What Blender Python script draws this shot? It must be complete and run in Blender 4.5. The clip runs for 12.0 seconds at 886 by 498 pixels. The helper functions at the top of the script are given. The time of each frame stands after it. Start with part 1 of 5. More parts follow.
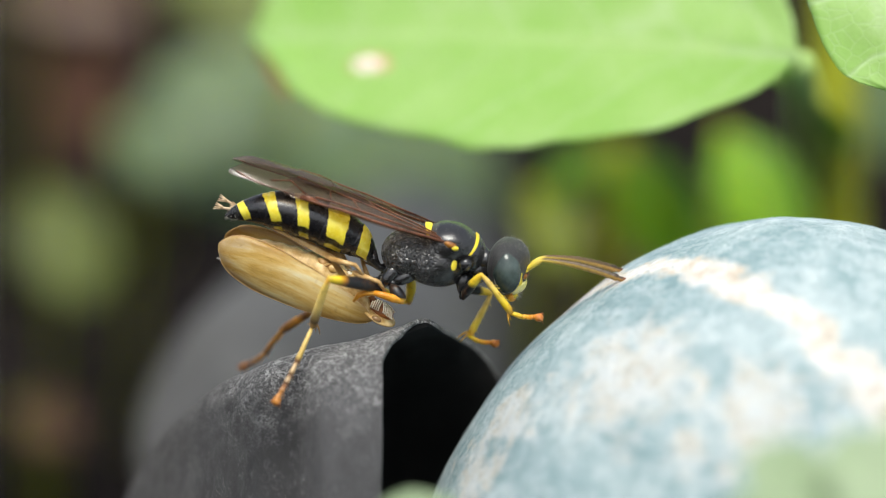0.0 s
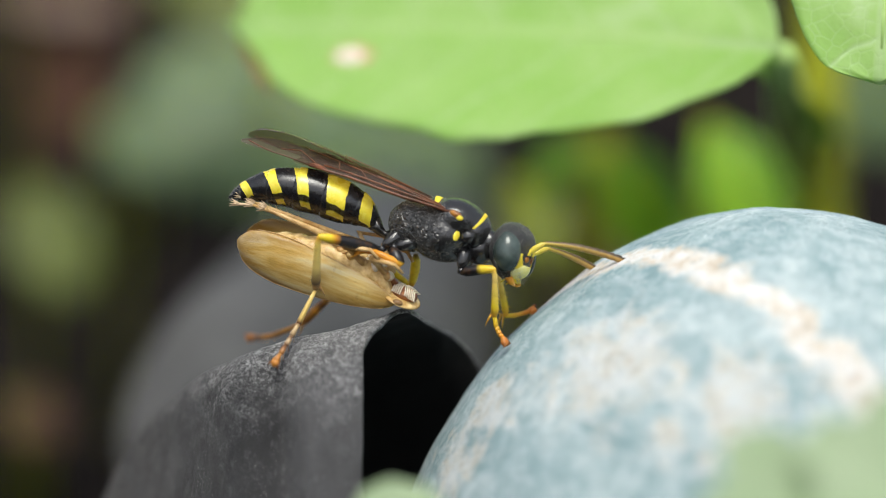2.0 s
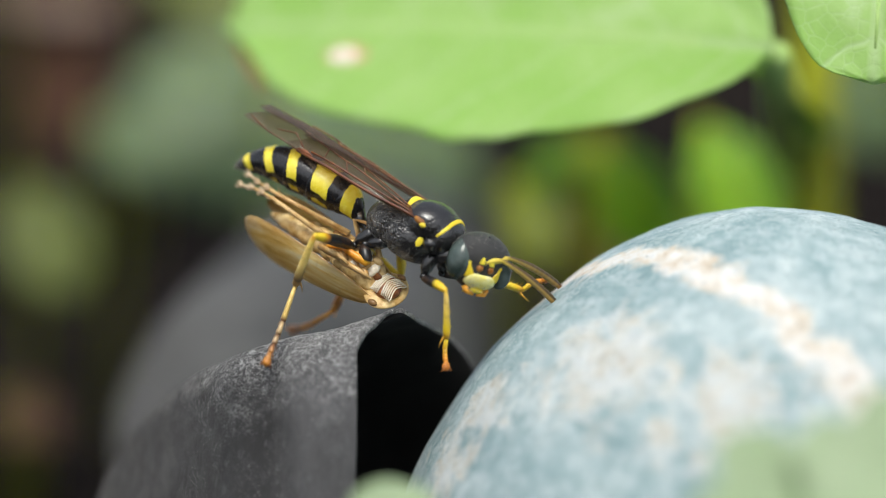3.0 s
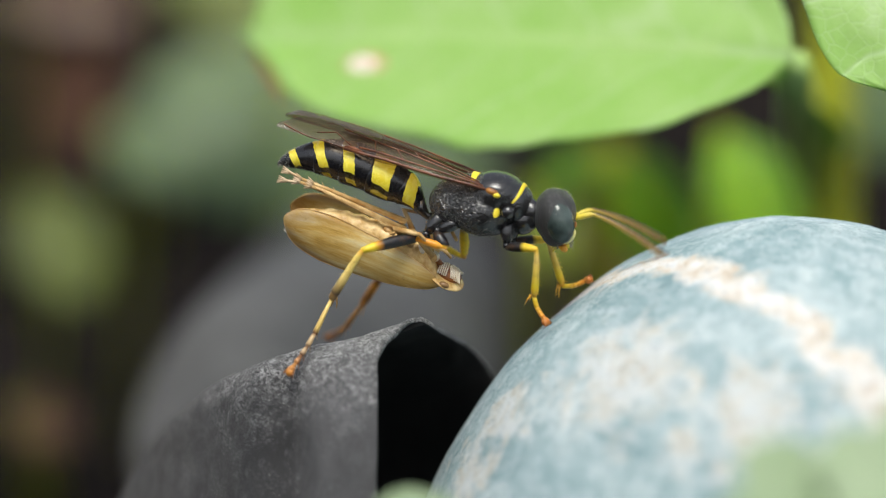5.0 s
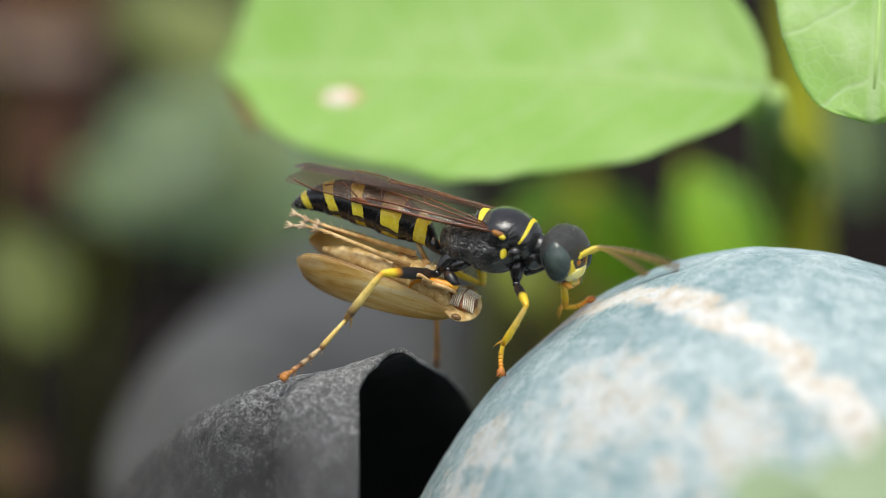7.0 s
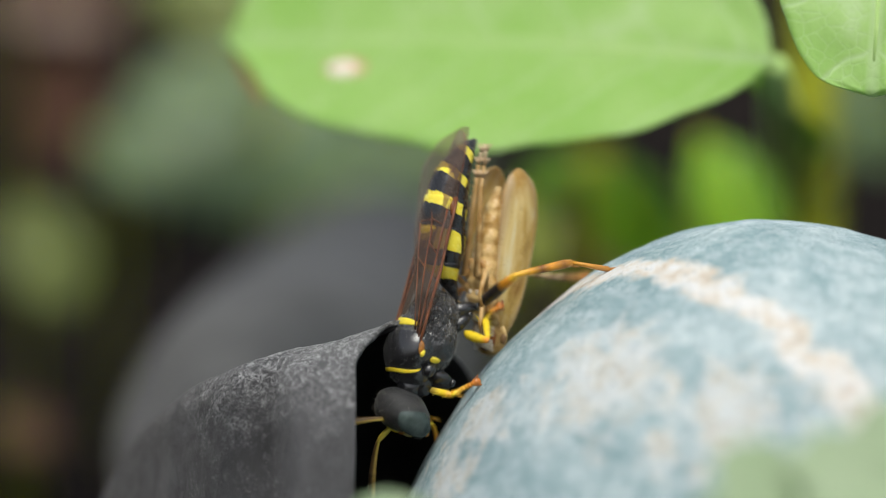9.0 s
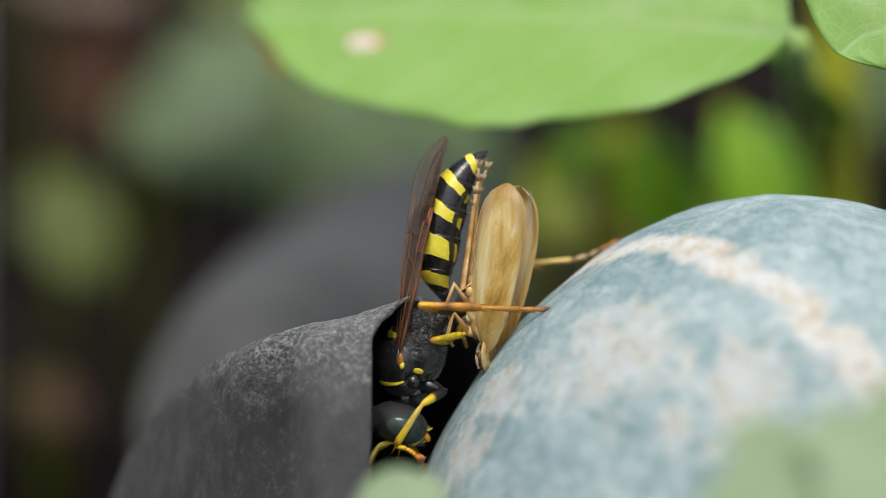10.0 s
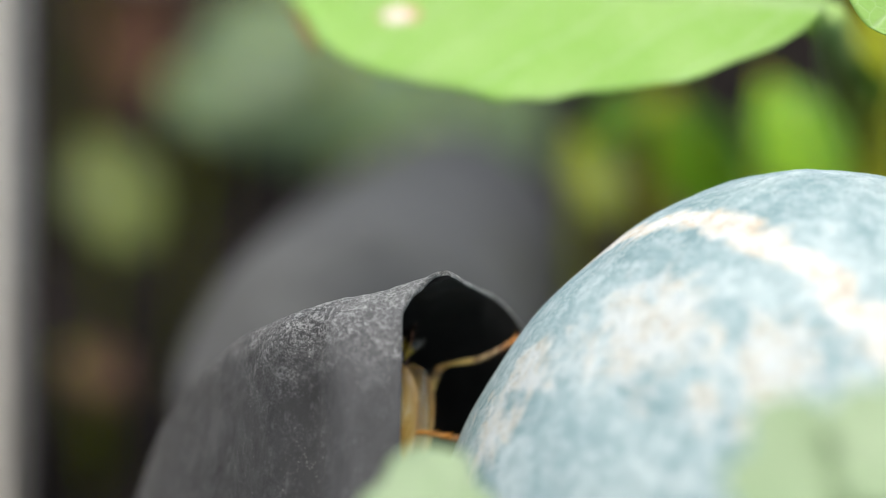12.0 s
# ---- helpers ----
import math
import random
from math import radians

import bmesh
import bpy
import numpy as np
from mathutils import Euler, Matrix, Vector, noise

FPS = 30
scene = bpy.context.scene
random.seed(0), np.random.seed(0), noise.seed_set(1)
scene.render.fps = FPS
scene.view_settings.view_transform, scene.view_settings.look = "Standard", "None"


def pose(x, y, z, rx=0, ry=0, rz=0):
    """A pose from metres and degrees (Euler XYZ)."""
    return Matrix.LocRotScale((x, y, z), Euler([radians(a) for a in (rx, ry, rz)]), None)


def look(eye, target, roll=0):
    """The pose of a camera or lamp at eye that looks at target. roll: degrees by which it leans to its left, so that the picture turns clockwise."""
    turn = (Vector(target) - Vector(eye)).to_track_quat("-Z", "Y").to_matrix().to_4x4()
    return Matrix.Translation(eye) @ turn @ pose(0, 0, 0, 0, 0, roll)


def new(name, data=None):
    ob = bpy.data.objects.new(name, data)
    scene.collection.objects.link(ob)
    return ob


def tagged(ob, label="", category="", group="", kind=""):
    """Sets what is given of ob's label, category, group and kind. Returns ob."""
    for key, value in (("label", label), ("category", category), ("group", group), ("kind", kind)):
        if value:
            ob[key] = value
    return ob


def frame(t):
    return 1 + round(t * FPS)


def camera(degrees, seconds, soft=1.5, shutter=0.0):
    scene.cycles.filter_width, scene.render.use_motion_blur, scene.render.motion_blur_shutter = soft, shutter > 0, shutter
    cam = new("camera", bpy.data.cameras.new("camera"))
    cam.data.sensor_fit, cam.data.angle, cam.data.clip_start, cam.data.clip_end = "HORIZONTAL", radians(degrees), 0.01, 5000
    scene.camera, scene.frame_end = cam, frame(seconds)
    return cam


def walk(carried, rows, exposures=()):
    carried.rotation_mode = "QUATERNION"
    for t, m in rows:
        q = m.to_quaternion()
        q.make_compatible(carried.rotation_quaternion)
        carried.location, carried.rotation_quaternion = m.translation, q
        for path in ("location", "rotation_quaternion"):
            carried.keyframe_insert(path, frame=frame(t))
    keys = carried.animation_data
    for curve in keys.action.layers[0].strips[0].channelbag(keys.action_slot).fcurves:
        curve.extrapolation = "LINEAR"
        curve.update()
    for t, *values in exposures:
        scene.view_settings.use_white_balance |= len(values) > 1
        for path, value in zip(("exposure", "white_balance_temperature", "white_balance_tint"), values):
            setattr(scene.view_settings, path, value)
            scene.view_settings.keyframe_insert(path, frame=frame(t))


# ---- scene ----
# All lengths below are in millimetres and are turned into metres by MM.
MM = 0.001
UP = Vector((0, 0, 1))

# ---------------------------------------------------------------- camera
cam = camera(17.83, 12.0, soft=0.7, shutter=0.5)
cam.data.dof.use_dof = True
cam.data.dof.focus_distance = 100 * MM
cam.data.dof.aperture_fstop = 21.0

# seconds, sideways and upward shift in mm, tilt and pan in degrees
CAMERA_ROWS = [
    (0.0, 0.000, -0.000, 0.000, 0.000),
    (0.5, 0.120, -0.107, -0.042, -0.195),
    (1.0, 0.240, -0.213, -0.055, -0.241),
    (1.5, 0.360, -0.320, -0.023, -0.183),
    (2.0, 0.380, -0.320, -0.017, -0.172),
    (2.5, 0.400, -0.320, 0.023, -0.229),
    (3.0, 0.400, -0.320, -0.023, -0.286),
    (3.2, 0.400, -0.320, -0.011, -0.286),
    (4.8, 0.044, -0.178, 0.010, -0.204),
    (5.0, -0.000, -0.160, 0.069, -0.103),
    (5.5, 1.200, -1.200, 0.928, 0.756),
    (6.0, 0.960, -1.200, 1.123, 0.619),
    (6.5, 0.320, -1.000, 1.112, 0.034),
    (7.0, -1.120, -0.840, 1.077, -1.134),
    (7.2, -1.360, -0.800, 1.077, -1.432),
    (8.8, 0.204, -0.444, 0.415, -0.490),
    (9.0, 0.400, -0.400, 0.275, -0.309),
    (9.5, 0.760, -0.400, 0.000, 0.080),
    (10.0, 1.180, -0.200, -0.344, 0.470),
    (10.5, 1.600, -0.000, -0.630, 0.905),
    (11.0, 1.773, 0.093, -0.833, 1.188),
    (11.5, 1.947, 0.187, -0.989, 1.425),
    (12.0, 2.120, 0.280, -1.123, 1.639),
]
walk(cam, [(t, pose(x * MM, -100 * MM, z * MM, 90 + up, 0, pan)) for t, x, z, up, pan in CAMERA_ROWS],
     [(0, 0.63), (1, 0.59), (2, 0.47), (2.5, 0.43), (3, 0.46), (5, 0.47), (6.5, 0.44), (7, 0.42), (9, 0.30), (10, 0.19), (10.5, 0.18), (11, 0.30), (11.5, 0.49), (12, 0.66)])

# ---------------------------------------------------------------- light
world = bpy.data.worlds.new("sky")
scene.world = world
world.use_nodes = True
sky = world.node_tree.nodes.new("ShaderNodeTexSky")
sky.sky_type = "NISHITA"
sky.sun_disc = False
sky.sun_elevation = radians(55)
sky.sun_rotation = radians(183)
sky.air_density, sky.dust_density = 1.0, 3.0
background = world.node_tree.nodes["Background"]
background.inputs["Strength"].default_value = 0.13
veil = world.node_tree.nodes.new("ShaderNodeHueSaturation")
veil.inputs["Saturation"].default_value = 0.45
world.node_tree.links.new(sky.outputs[0], veil.inputs["Color"])
world.node_tree.links.new(veil.outputs[0], background.inputs["Color"])
sun = new("sun", bpy.data.lights.new("sun", "SUN"))
sun.data.energy, sun.data.angle, sun.data.color = 1.58, radians(25), (0.97, 0.97, 0.88)
sun.matrix_world = look((-0.005, -0.12, 0.175), (0, 0, 0))


# ---------------------------------------------------------------- material tools
def material(name, colour, rough=0.5, metal=0.0, spec=0.5):
    m = bpy.data.materials.new(name)
    m.use_nodes = True
    b = m.node_tree.nodes["Principled BSDF"]
    b.inputs["Base Color"].default_value = (*colour, 1)
    b.inputs["Roughness"].default_value = rough
    b.inputs["Metallic"].default_value = metal
    b.inputs["Specular IOR Level"].default_value = spec
    return m


class Graph:
    """Shortcuts for node trees; coordinates are object space in mm."""

    def __init__(self, m):
        self.m, self.t = m, m.node_tree
        self.b = self.t.nodes["Principled BSDF"]
        tc = self.t.nodes.new("ShaderNodeTexCoord")
        sc = self.t.nodes.new("ShaderNodeVectorMath")
        sc.operation = "SCALE"
        sc.inputs["Scale"].default_value = 1000.0
        self.t.links.new(tc.outputs["Object"], sc.inputs[0])
        self.p = sc.outputs[0]

    def link(self, a, b):
        self.t.links.new(a, b)

    def noise(self, scale, detail=4.0, rough=0.55, distort=0.0, vec=None):
        n = self.t.nodes.new("ShaderNodeTexNoise")
        n.inputs["Scale"].default_value = scale
        n.inputs["Detail"].default_value = detail
        n.inputs["Roughness"].default_value = rough
        n.inputs["Distortion"].default_value = distort
        self.link(vec or self.p, n.inputs["Vector"])
        return n.outputs["Fac"]

    def voronoi(self, scale, feature="F1", vec=None):
        n = self.t.nodes.new("ShaderNodeTexVoronoi")
        n.feature = feature
        n.inputs["Scale"].default_value = scale
        self.link(vec or self.p, n.inputs["Vector"])
        return n.outputs["Distance"]

    def ramp(self, fac, stops, interp="LINEAR"):
        n = self.t.nodes.new("ShaderNodeValToRGB")
        r = n.color_ramp
        r.interpolation = interp
        while len(r.elements) < len(stops):
            r.elements.new(0.5)
        for e, (pos, c) in zip(r.elements, stops):
            e.position = pos
            e.color = (c, c, c, 1) if isinstance(c, (int, float)) else (*c, 1)
        self.link(fac, n.inputs[0])
        return n.outputs[0]

    def math(self, op, a, b=None, c=None):
        n = self.t.nodes.new("ShaderNodeMath")
        n.operation = op
        for k, v in enumerate((a, b, c)):
            if v is None:
                continue
            if isinstance(v, (int, float)):
                n.inputs[k].default_value = v
            else:
                self.link(v, n.inputs[k])
        return n.outputs[0]

    def axis(self, vec=None):
        n = self.t.nodes.new("ShaderNodeSeparateXYZ")
        self.link(vec or self.p, n.inputs[0])
        return n.outputs

    def mix(self, fac, a, b):
        n = self.t.nodes.new("ShaderNodeMix")
        n.data_type = "RGBA"
        if isinstance(fac, (int, float)):
            n.inputs[0].default_value = fac
        else:
            self.link(fac, n.inputs[0])
        for k, v in ((6, a), (7, b)):
            if isinstance(v, tuple):
                n.inputs[k].default_value = (*v, 1)
            else:
                self.link(v, n.inputs[k])
        return n.outputs[2]

    def colour(self, c):
        self.link(c, self.b.inputs["Base Color"])
        return self

    def rough(self, c):
        self.link(c, self.b.inputs["Roughness"])
        return self

    def bump(self, height, strength=0.4, distance=0.05):
        n = self.t.nodes.new("ShaderNodeBump")
        n.inputs["Strength"].default_value = strength
        n.inputs["Distance"].default_value = distance * MM
        self.link(height, n.inputs["Height"])
        self.link(n.outputs[0], self.b.inputs["Normal"])
        return self


# ---------------------------------------------------------------- materials
def stone_material():
    m = material("blue_grey_stone", (0.3, 0.36, 0.38), 0.72, spec=0.3)
    g = Graph(m)
    x, y, z = g.axis()
    mottled = g.ramp(g.noise(0.30, 5, 0.62, 0.4), [(0.34, (0.20, 0.33, 0.36)), (0.5, (0.365, 0.50, 0.525)), (0.66, (0.57, 0.68, 0.69))])
    fleck = g.ramp(g.noise(1.5, 5, 0.68), [(0.40, (0.22, 0.35, 0.38)), (0.5, (0.40, 0.53, 0.55)), (0.62, (0.74, 0.81, 0.81))])
    mottled = g.mix(0.34, mottled, fleck)
    # cream crust: one band that runs over the top and stains on the flank
    wob = g.math("MULTIPLY", g.math("SUBTRACT", g.noise(0.5, 5, 0.65), 0.5), 3.0)
    plane = g.math("ADD", g.math("ADD", g.math("MULTIPLY", x, -0.769), g.math("MULTIPLY", y, -0.627)), g.math("MULTIPLY", z, -0.126))
    d = g.math("ABSOLUTE", g.math("ADD", g.math("SUBTRACT", plane, 4.38), wob))
    crust = g.ramp(d, [(0.0, 1.0), (0.45, 0.95), (0.9, 0.0)])
    broken = g.math("MULTIPLY", g.math("SUBTRACT", g.noise(0.55, 5, 0.7, 0.6), 0.5), 9.0)
    for c, r in (((-6.6, -7.7, 11.5), 2.6), ((-10.6, -4.6, 9.9), 1.5), ((-11.8, -4.6, 8.1), 1.7), ((-5.0, -9.3, 9.8), 1.7), ((-2.5, -10.4, 10.4), 2.0)):
        n = g.t.nodes.new("ShaderNodeVectorMath")
        n.operation = "DISTANCE"
        g.link(g.p, n.inputs[0])
        n.inputs[1].default_value = c
        stain = g.ramp(g.math("MULTIPLY", g.math("ADD", n.outputs["Value"], broken), 0.5 / r), [(0.28, 0.62), (0.57, 0.0)])
        crust = g.math("MAXIMUM", crust, stain)
    crustcol = g.ramp(g.noise(1.3, 5, 0.72), [(0.34, (0.67, 0.56, 0.42)), (0.46, (0.80, 0.75, 0.66)), (0.58, (0.86, 0.86, 0.84))])
    col = g.mix(crust, mottled, crustcol)
    rust = g.ramp(g.noise(0.8, 4, 0.6), [(0.63, 0.0), (0.72, 0.75)])
    col = g.mix(g.math("MULTIPLY", rust, crust), col, (0.46, 0.30, 0.15))
    speck = g.ramp(g.noise(8.0, 4, 0.8), [(0.55, 0.0), (0.66, 0.65)])
    col = g.mix(speck, col, (0.84, 0.87, 0.88))
    dark = g.ramp(g.noise(6.0, 4, 0.75), [(0.33, 0.6), (0.43, 0.0)])
    col = g.mix(dark, col, (0.16, 0.23, 0.25))
    g.colour(col)
    g.bump(g.math("ADD", g.noise(10.0, 6, 0.82), g.math("MULTIPLY", crust, 0.4)), 0.7, 0.15)
    return m


def plastic_material():
    m = material("dusty_black_plastic", (0.03, 0.03, 0.03), 0.5, spec=0.42)
    g = Graph(m)
    x, y, z = g.axis()
    base = g.ramp(g.noise(0.35, 3, 0.5), [(0.35, (0.028, 0.0278, 0.029)), (0.65, (0.054, 0.0535, 0.0555))])
    # paler grey on the flat panel beside the crease; pale rubs along the worn top
    panel_grey = g.math("MULTIPLY", g.ramp(g.math("MULTIPLY_ADD", x, 0.25, 0.2), [(0.42, 0.0), (0.62, 1.0)]), g.ramp(g.noise(0.8, 4, 0.6), [(0.3, 0.5), (0.7, 1.0)]))
    col = g.mix(g.math("MULTIPLY", panel_grey, 0.9), base, (0.125, 0.124, 0.127))
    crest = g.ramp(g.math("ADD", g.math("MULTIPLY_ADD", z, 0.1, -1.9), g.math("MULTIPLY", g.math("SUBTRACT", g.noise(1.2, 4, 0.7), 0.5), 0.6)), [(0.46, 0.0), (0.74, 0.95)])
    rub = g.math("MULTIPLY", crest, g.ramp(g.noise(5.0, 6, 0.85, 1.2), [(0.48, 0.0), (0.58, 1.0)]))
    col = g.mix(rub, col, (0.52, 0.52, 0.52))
    clump = g.ramp(g.noise(0.9, 3, 0.6), [(0.40, 0.0), (0.62, 1.0)])
    fine = g.math("MULTIPLY", clump, g.ramp(g.noise(11.0, 4, 0.85), [(0.53, 0.0), (0.62, 1.0)]))
    col = g.mix(fine, col, (0.19, 0.192, 0.20))
    grain = g.ramp(g.voronoi(8.5), [(0.0, 1.0), (0.13, 0.9), (0.19, 0.0)])
    big = g.math("MULTIPLY", g.ramp(g.voronoi(2.9), [(0.0, 1.0), (0.05, 0.9), (0.09, 0.0)]), g.ramp(g.noise(0.7, 2), [(0.45, 0.0), (0.55, 1.0)]))
    keep = g.math("MULTIPLY", g.ramp(g.noise(2.4, 2, 0.5), [(0.44, 0.0), (0.54, 1.0)]), g.ramp(g.noise(0.45, 3, 0.6), [(0.44, 0.0), (0.58, 1.0)]))
    # scuffs drawn out along the fold
    mp = g.t.nodes.new("ShaderNodeMapping")
    mp.inputs["Scale"].default_value = (1.0, 1.0, 0.3)
    mp.inputs["Rotation"].default_value = (0.0, 0.25, 0.0)
    g.link(g.p, mp.inputs[0])
    scuff = g.math("MULTIPLY", g.ramp(g.noise(6.0, 5, 0.8, 0.4, mp.outputs[0]), [(0.54, 0.0), (0.62, 0.45)]), g.ramp(g.noise(0.55, 3, 0.6), [(0.42, 0.1), (0.62, 1.0)]))
    col = g.mix(scuff, col, (0.24, 0.243, 0.25))
    col = g.mix(g.math("MULTIPLY", grain, keep), col, (0.50, 0.49, 0.47))
    col = g.mix(g.math("MULTIPLY", big, 0.7), col, (0.55, 0.54, 0.52))
    g.colour(col)
    g.rough(g.ramp(g.noise(1.5, 4), [(0.3, 0.36), (0.7, 0.56)]))
    g.bump(g.noise(8.0, 7, 0.85), 0.9, 0.14)
    return m


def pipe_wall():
    """Plain black plastic, greyed near its torn mouth: skylight put into the colour."""
    m = material("plastic_greyed_as_skylit", (0.05, 0.05, 0.05), 0.55, spec=0.3)
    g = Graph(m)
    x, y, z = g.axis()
    skylit = g.ramp(g.math("ADD", g.math("MULTIPLY", y, 0.008), g.math("MULTIPLY", g.noise(0.12, 3), 0.3)), [(0.25, 1.0), (0.85, 0.0)])
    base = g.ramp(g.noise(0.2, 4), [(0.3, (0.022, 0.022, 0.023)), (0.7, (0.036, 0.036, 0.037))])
    patchy = g.math("MULTIPLY", skylit, g.ramp(g.noise(0.35, 5, 0.65), [(0.32, 0.55), (0.62, 1.0)]))
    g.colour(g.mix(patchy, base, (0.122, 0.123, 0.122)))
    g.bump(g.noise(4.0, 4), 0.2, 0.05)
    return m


def leaf_material(name, light, dark, vein, gap=1.6, thin=0.35, show=0.2):
    m = material(name, light, 0.42, spec=0.4)
    g = Graph(m)
    x, y, z = g.axis()
    ay = g.math("ABSOLUTE", y)
    s = g.math("MULTIPLY", g.math("ADD", x, g.math("ADD", g.math("MULTIPLY", ay, -0.75), g.math("MULTIPLY", g.noise(0.35, 2), 1.6))), 1.0 / gap)
    side = g.math("ABSOLUTE", g.math("SUBTRACT", g.math("FRACT", s), 0.5))
    veins = g.math("MAXIMUM", g.ramp(side, [(0.0, 1.0), (0.05, 0.0)]), g.ramp(ay, [(0.0, 1.0), (0.22, 0.6), (0.3, 0.0)]))
    net = g.ramp(g.voronoi(1.6, "DISTANCE_TO_EDGE"), [(0.0, 0.5), (0.06, 0.0)])
    col = g.ramp(g.noise(0.22, 5, 0.6), [(0.3, dark), (0.62, light), (0.8, vein)])
    col = g.mix(g.math("MULTIPLY", g.math("MAXIMUM", veins, net), show), col, vein)
    g.colour(col)
    g.bump(g.math("ADD", g.math("ADD", g.math("MULTIPLY", veins, -0.5), g.math("MULTIPLY", net, -0.4)), g.noise(2.5, 4)), 0.3, 0.12)
    tr = g.t.nodes.new("ShaderNodeBsdfTranslucent")
    g.link(col, tr.inputs[0])
    mx = g.t.nodes.new("ShaderNodeMixShader")
    mx.inputs[0].default_value = thin
    g.link(g.b.outputs[0], mx.inputs[1])
    g.link(tr.outputs[0], mx.inputs[2])
    g.link(mx.outputs[0], g.t.nodes["Material Output"].inputs["Surface"])
    return m


def noisy(name, a, b, scale, rough=0.6, bump=0.3, depth=0.1, spec=0.4, lo=0.35, hi=0.65):
    m = material(name, a, rough, spec=spec)
    g = Graph(m)
    g.colour(g.ramp(g.noise(scale, 5, 0.6), [(lo, a), (hi, b)]))
    g.bump(g.noise(scale * 4, 4, 0.6), bump, depth)
    return m


def banded(name, stops, axis=0, scale=1.0, shift=0.0, rough=0.35, wobble=0.0, bump_scale=12.0, bump=0.15):
    """Colour steps along one axis of the mesh; stops sit at (v * scale + shift)."""
    m = material(name, stops[0][1], rough, spec=0.5)
    g = Graph(m)
    v = g.axis()[axis]
    if wobble:
        v = g.math("ADD", v, g.math("MULTIPLY", g.math("SUBTRACT", g.noise(2.2, 3), 0.5), wobble))
    col = g.ramp(g.math("MULTIPLY_ADD", v, scale, shift), stops)
    blotch = g.ramp(g.noise(3.5, 5, 0.7), [(0.52, 0.0), (0.72, 0.38)])
    g.colour(g.mix(blotch, col, (0.22, 0.09, 0.02)))
    g.bump(g.noise(bump_scale, 4), bump, 0.03)
    return m


BLACK = (0.010, 0.010, 0.012)
YELLOW = (0.82, 0.60, 0.025)
PALE = (0.80, 0.58, 0.17)
ORANGE = (0.72, 0.28, 0.02)

STONE = stone_material()
PLASTIC = plastic_material()
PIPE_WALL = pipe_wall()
# the unlit inside of the pipe: its shade is put into a near-black base
PLASTIC_IN = noisy("plastic_inside_shaded", (0.006, 0.006, 0.007), (0.012, 0.012, 0.013), 0.6, 0.6, 0.1)
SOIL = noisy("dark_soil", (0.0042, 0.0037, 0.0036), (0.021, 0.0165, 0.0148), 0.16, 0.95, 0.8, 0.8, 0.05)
LEAF = leaf_material("fresh_green_leaf", (0.41, 0.64, 0.19), (0.30, 0.56, 0.095), (0.56, 0.72, 0.39), 3.6, 0.35, 0.55)
LEAF_DULL = leaf_material("dull_grey_green_leaf", (0.14, 0.215, 0.098), (0.085, 0.14, 0.062), (0.18, 0.25, 0.125), 3.0, 0.2)
LEAF_PALE = leaf_material("pale_yellow_green_leaf", (0.21, 0.26, 0.065), (0.14, 0.185, 0.042), (0.26, 0.30, 0.09), 3.0, 0.25)
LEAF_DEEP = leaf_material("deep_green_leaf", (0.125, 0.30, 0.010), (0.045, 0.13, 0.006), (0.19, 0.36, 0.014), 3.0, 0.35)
# the deep green again, with the sunlight on it put into the colour
LEAF_LIT = leaf_material("green_leaf_painted_sunlit", (0.26, 0.52, 0.02), (0.17, 0.40, 0.012), (0.34, 0.58, 0.04), 3.0, 0.35)
LEAF_GOLD = leaf_material("yellowing_green_leaf", (0.16, 0.19, 0.008), (0.085, 0.145, 0.006), (0.22, 0.21, 0.02), 3.0, 0.3)
LEAF_NEAR = leaf_material("soft_green_leaf", (0.42, 0.54, 0.33), (0.34, 0.46, 0.26), (0.48, 0.58, 0.39), 2.0, 0.35)
STEM = noisy("green_stem", (0.22, 0.25, 0.003), (0.32, 0.35, 0.008), 0.4, 0.5)
RIB = noisy("pale_green_midrib", (0.36, 0.58, 0.16), (0.45, 0.64, 0.22), 0.5, 0.5)
SPOT = noisy("dry_leaf_spot", (0.46, 0.27, 0.13), (0.60, 0.42, 0.26), 1.2, 0.8)
BLEACHED = noisy("bleached_leaf_spot", (0.66, 0.52, 0.44), (0.86, 0.80, 0.76), 1.4, 0.8)
RUSTY = noisy("rusty_leaf_margin", (0.34, 0.19, 0.06), (0.46, 0.34, 0.12), 1.2, 0.8)
BARK = noisy("reddish_bark", (0.050, 0.022, 0.014), (0.130, 0.060, 0.036), 0.16, 0.9, 0.6, 0.6)
DRY = noisy("dry_dead_leaf", (0.09, 0.045, 0.03), (0.16, 0.085, 0.055), 0.3, 0.8)
PINKISH = noisy("pinkish_dry_leaf", (0.13, 0.09, 0.078), (0.21, 0.155, 0.125), 0.2, 0.8)
CONCRETE = noisy("pale_speckled_board", (0.62, 0.56, 0.48), (0.92, 0.89, 0.83), 0.9, 0.9, 0.6, 0.3)


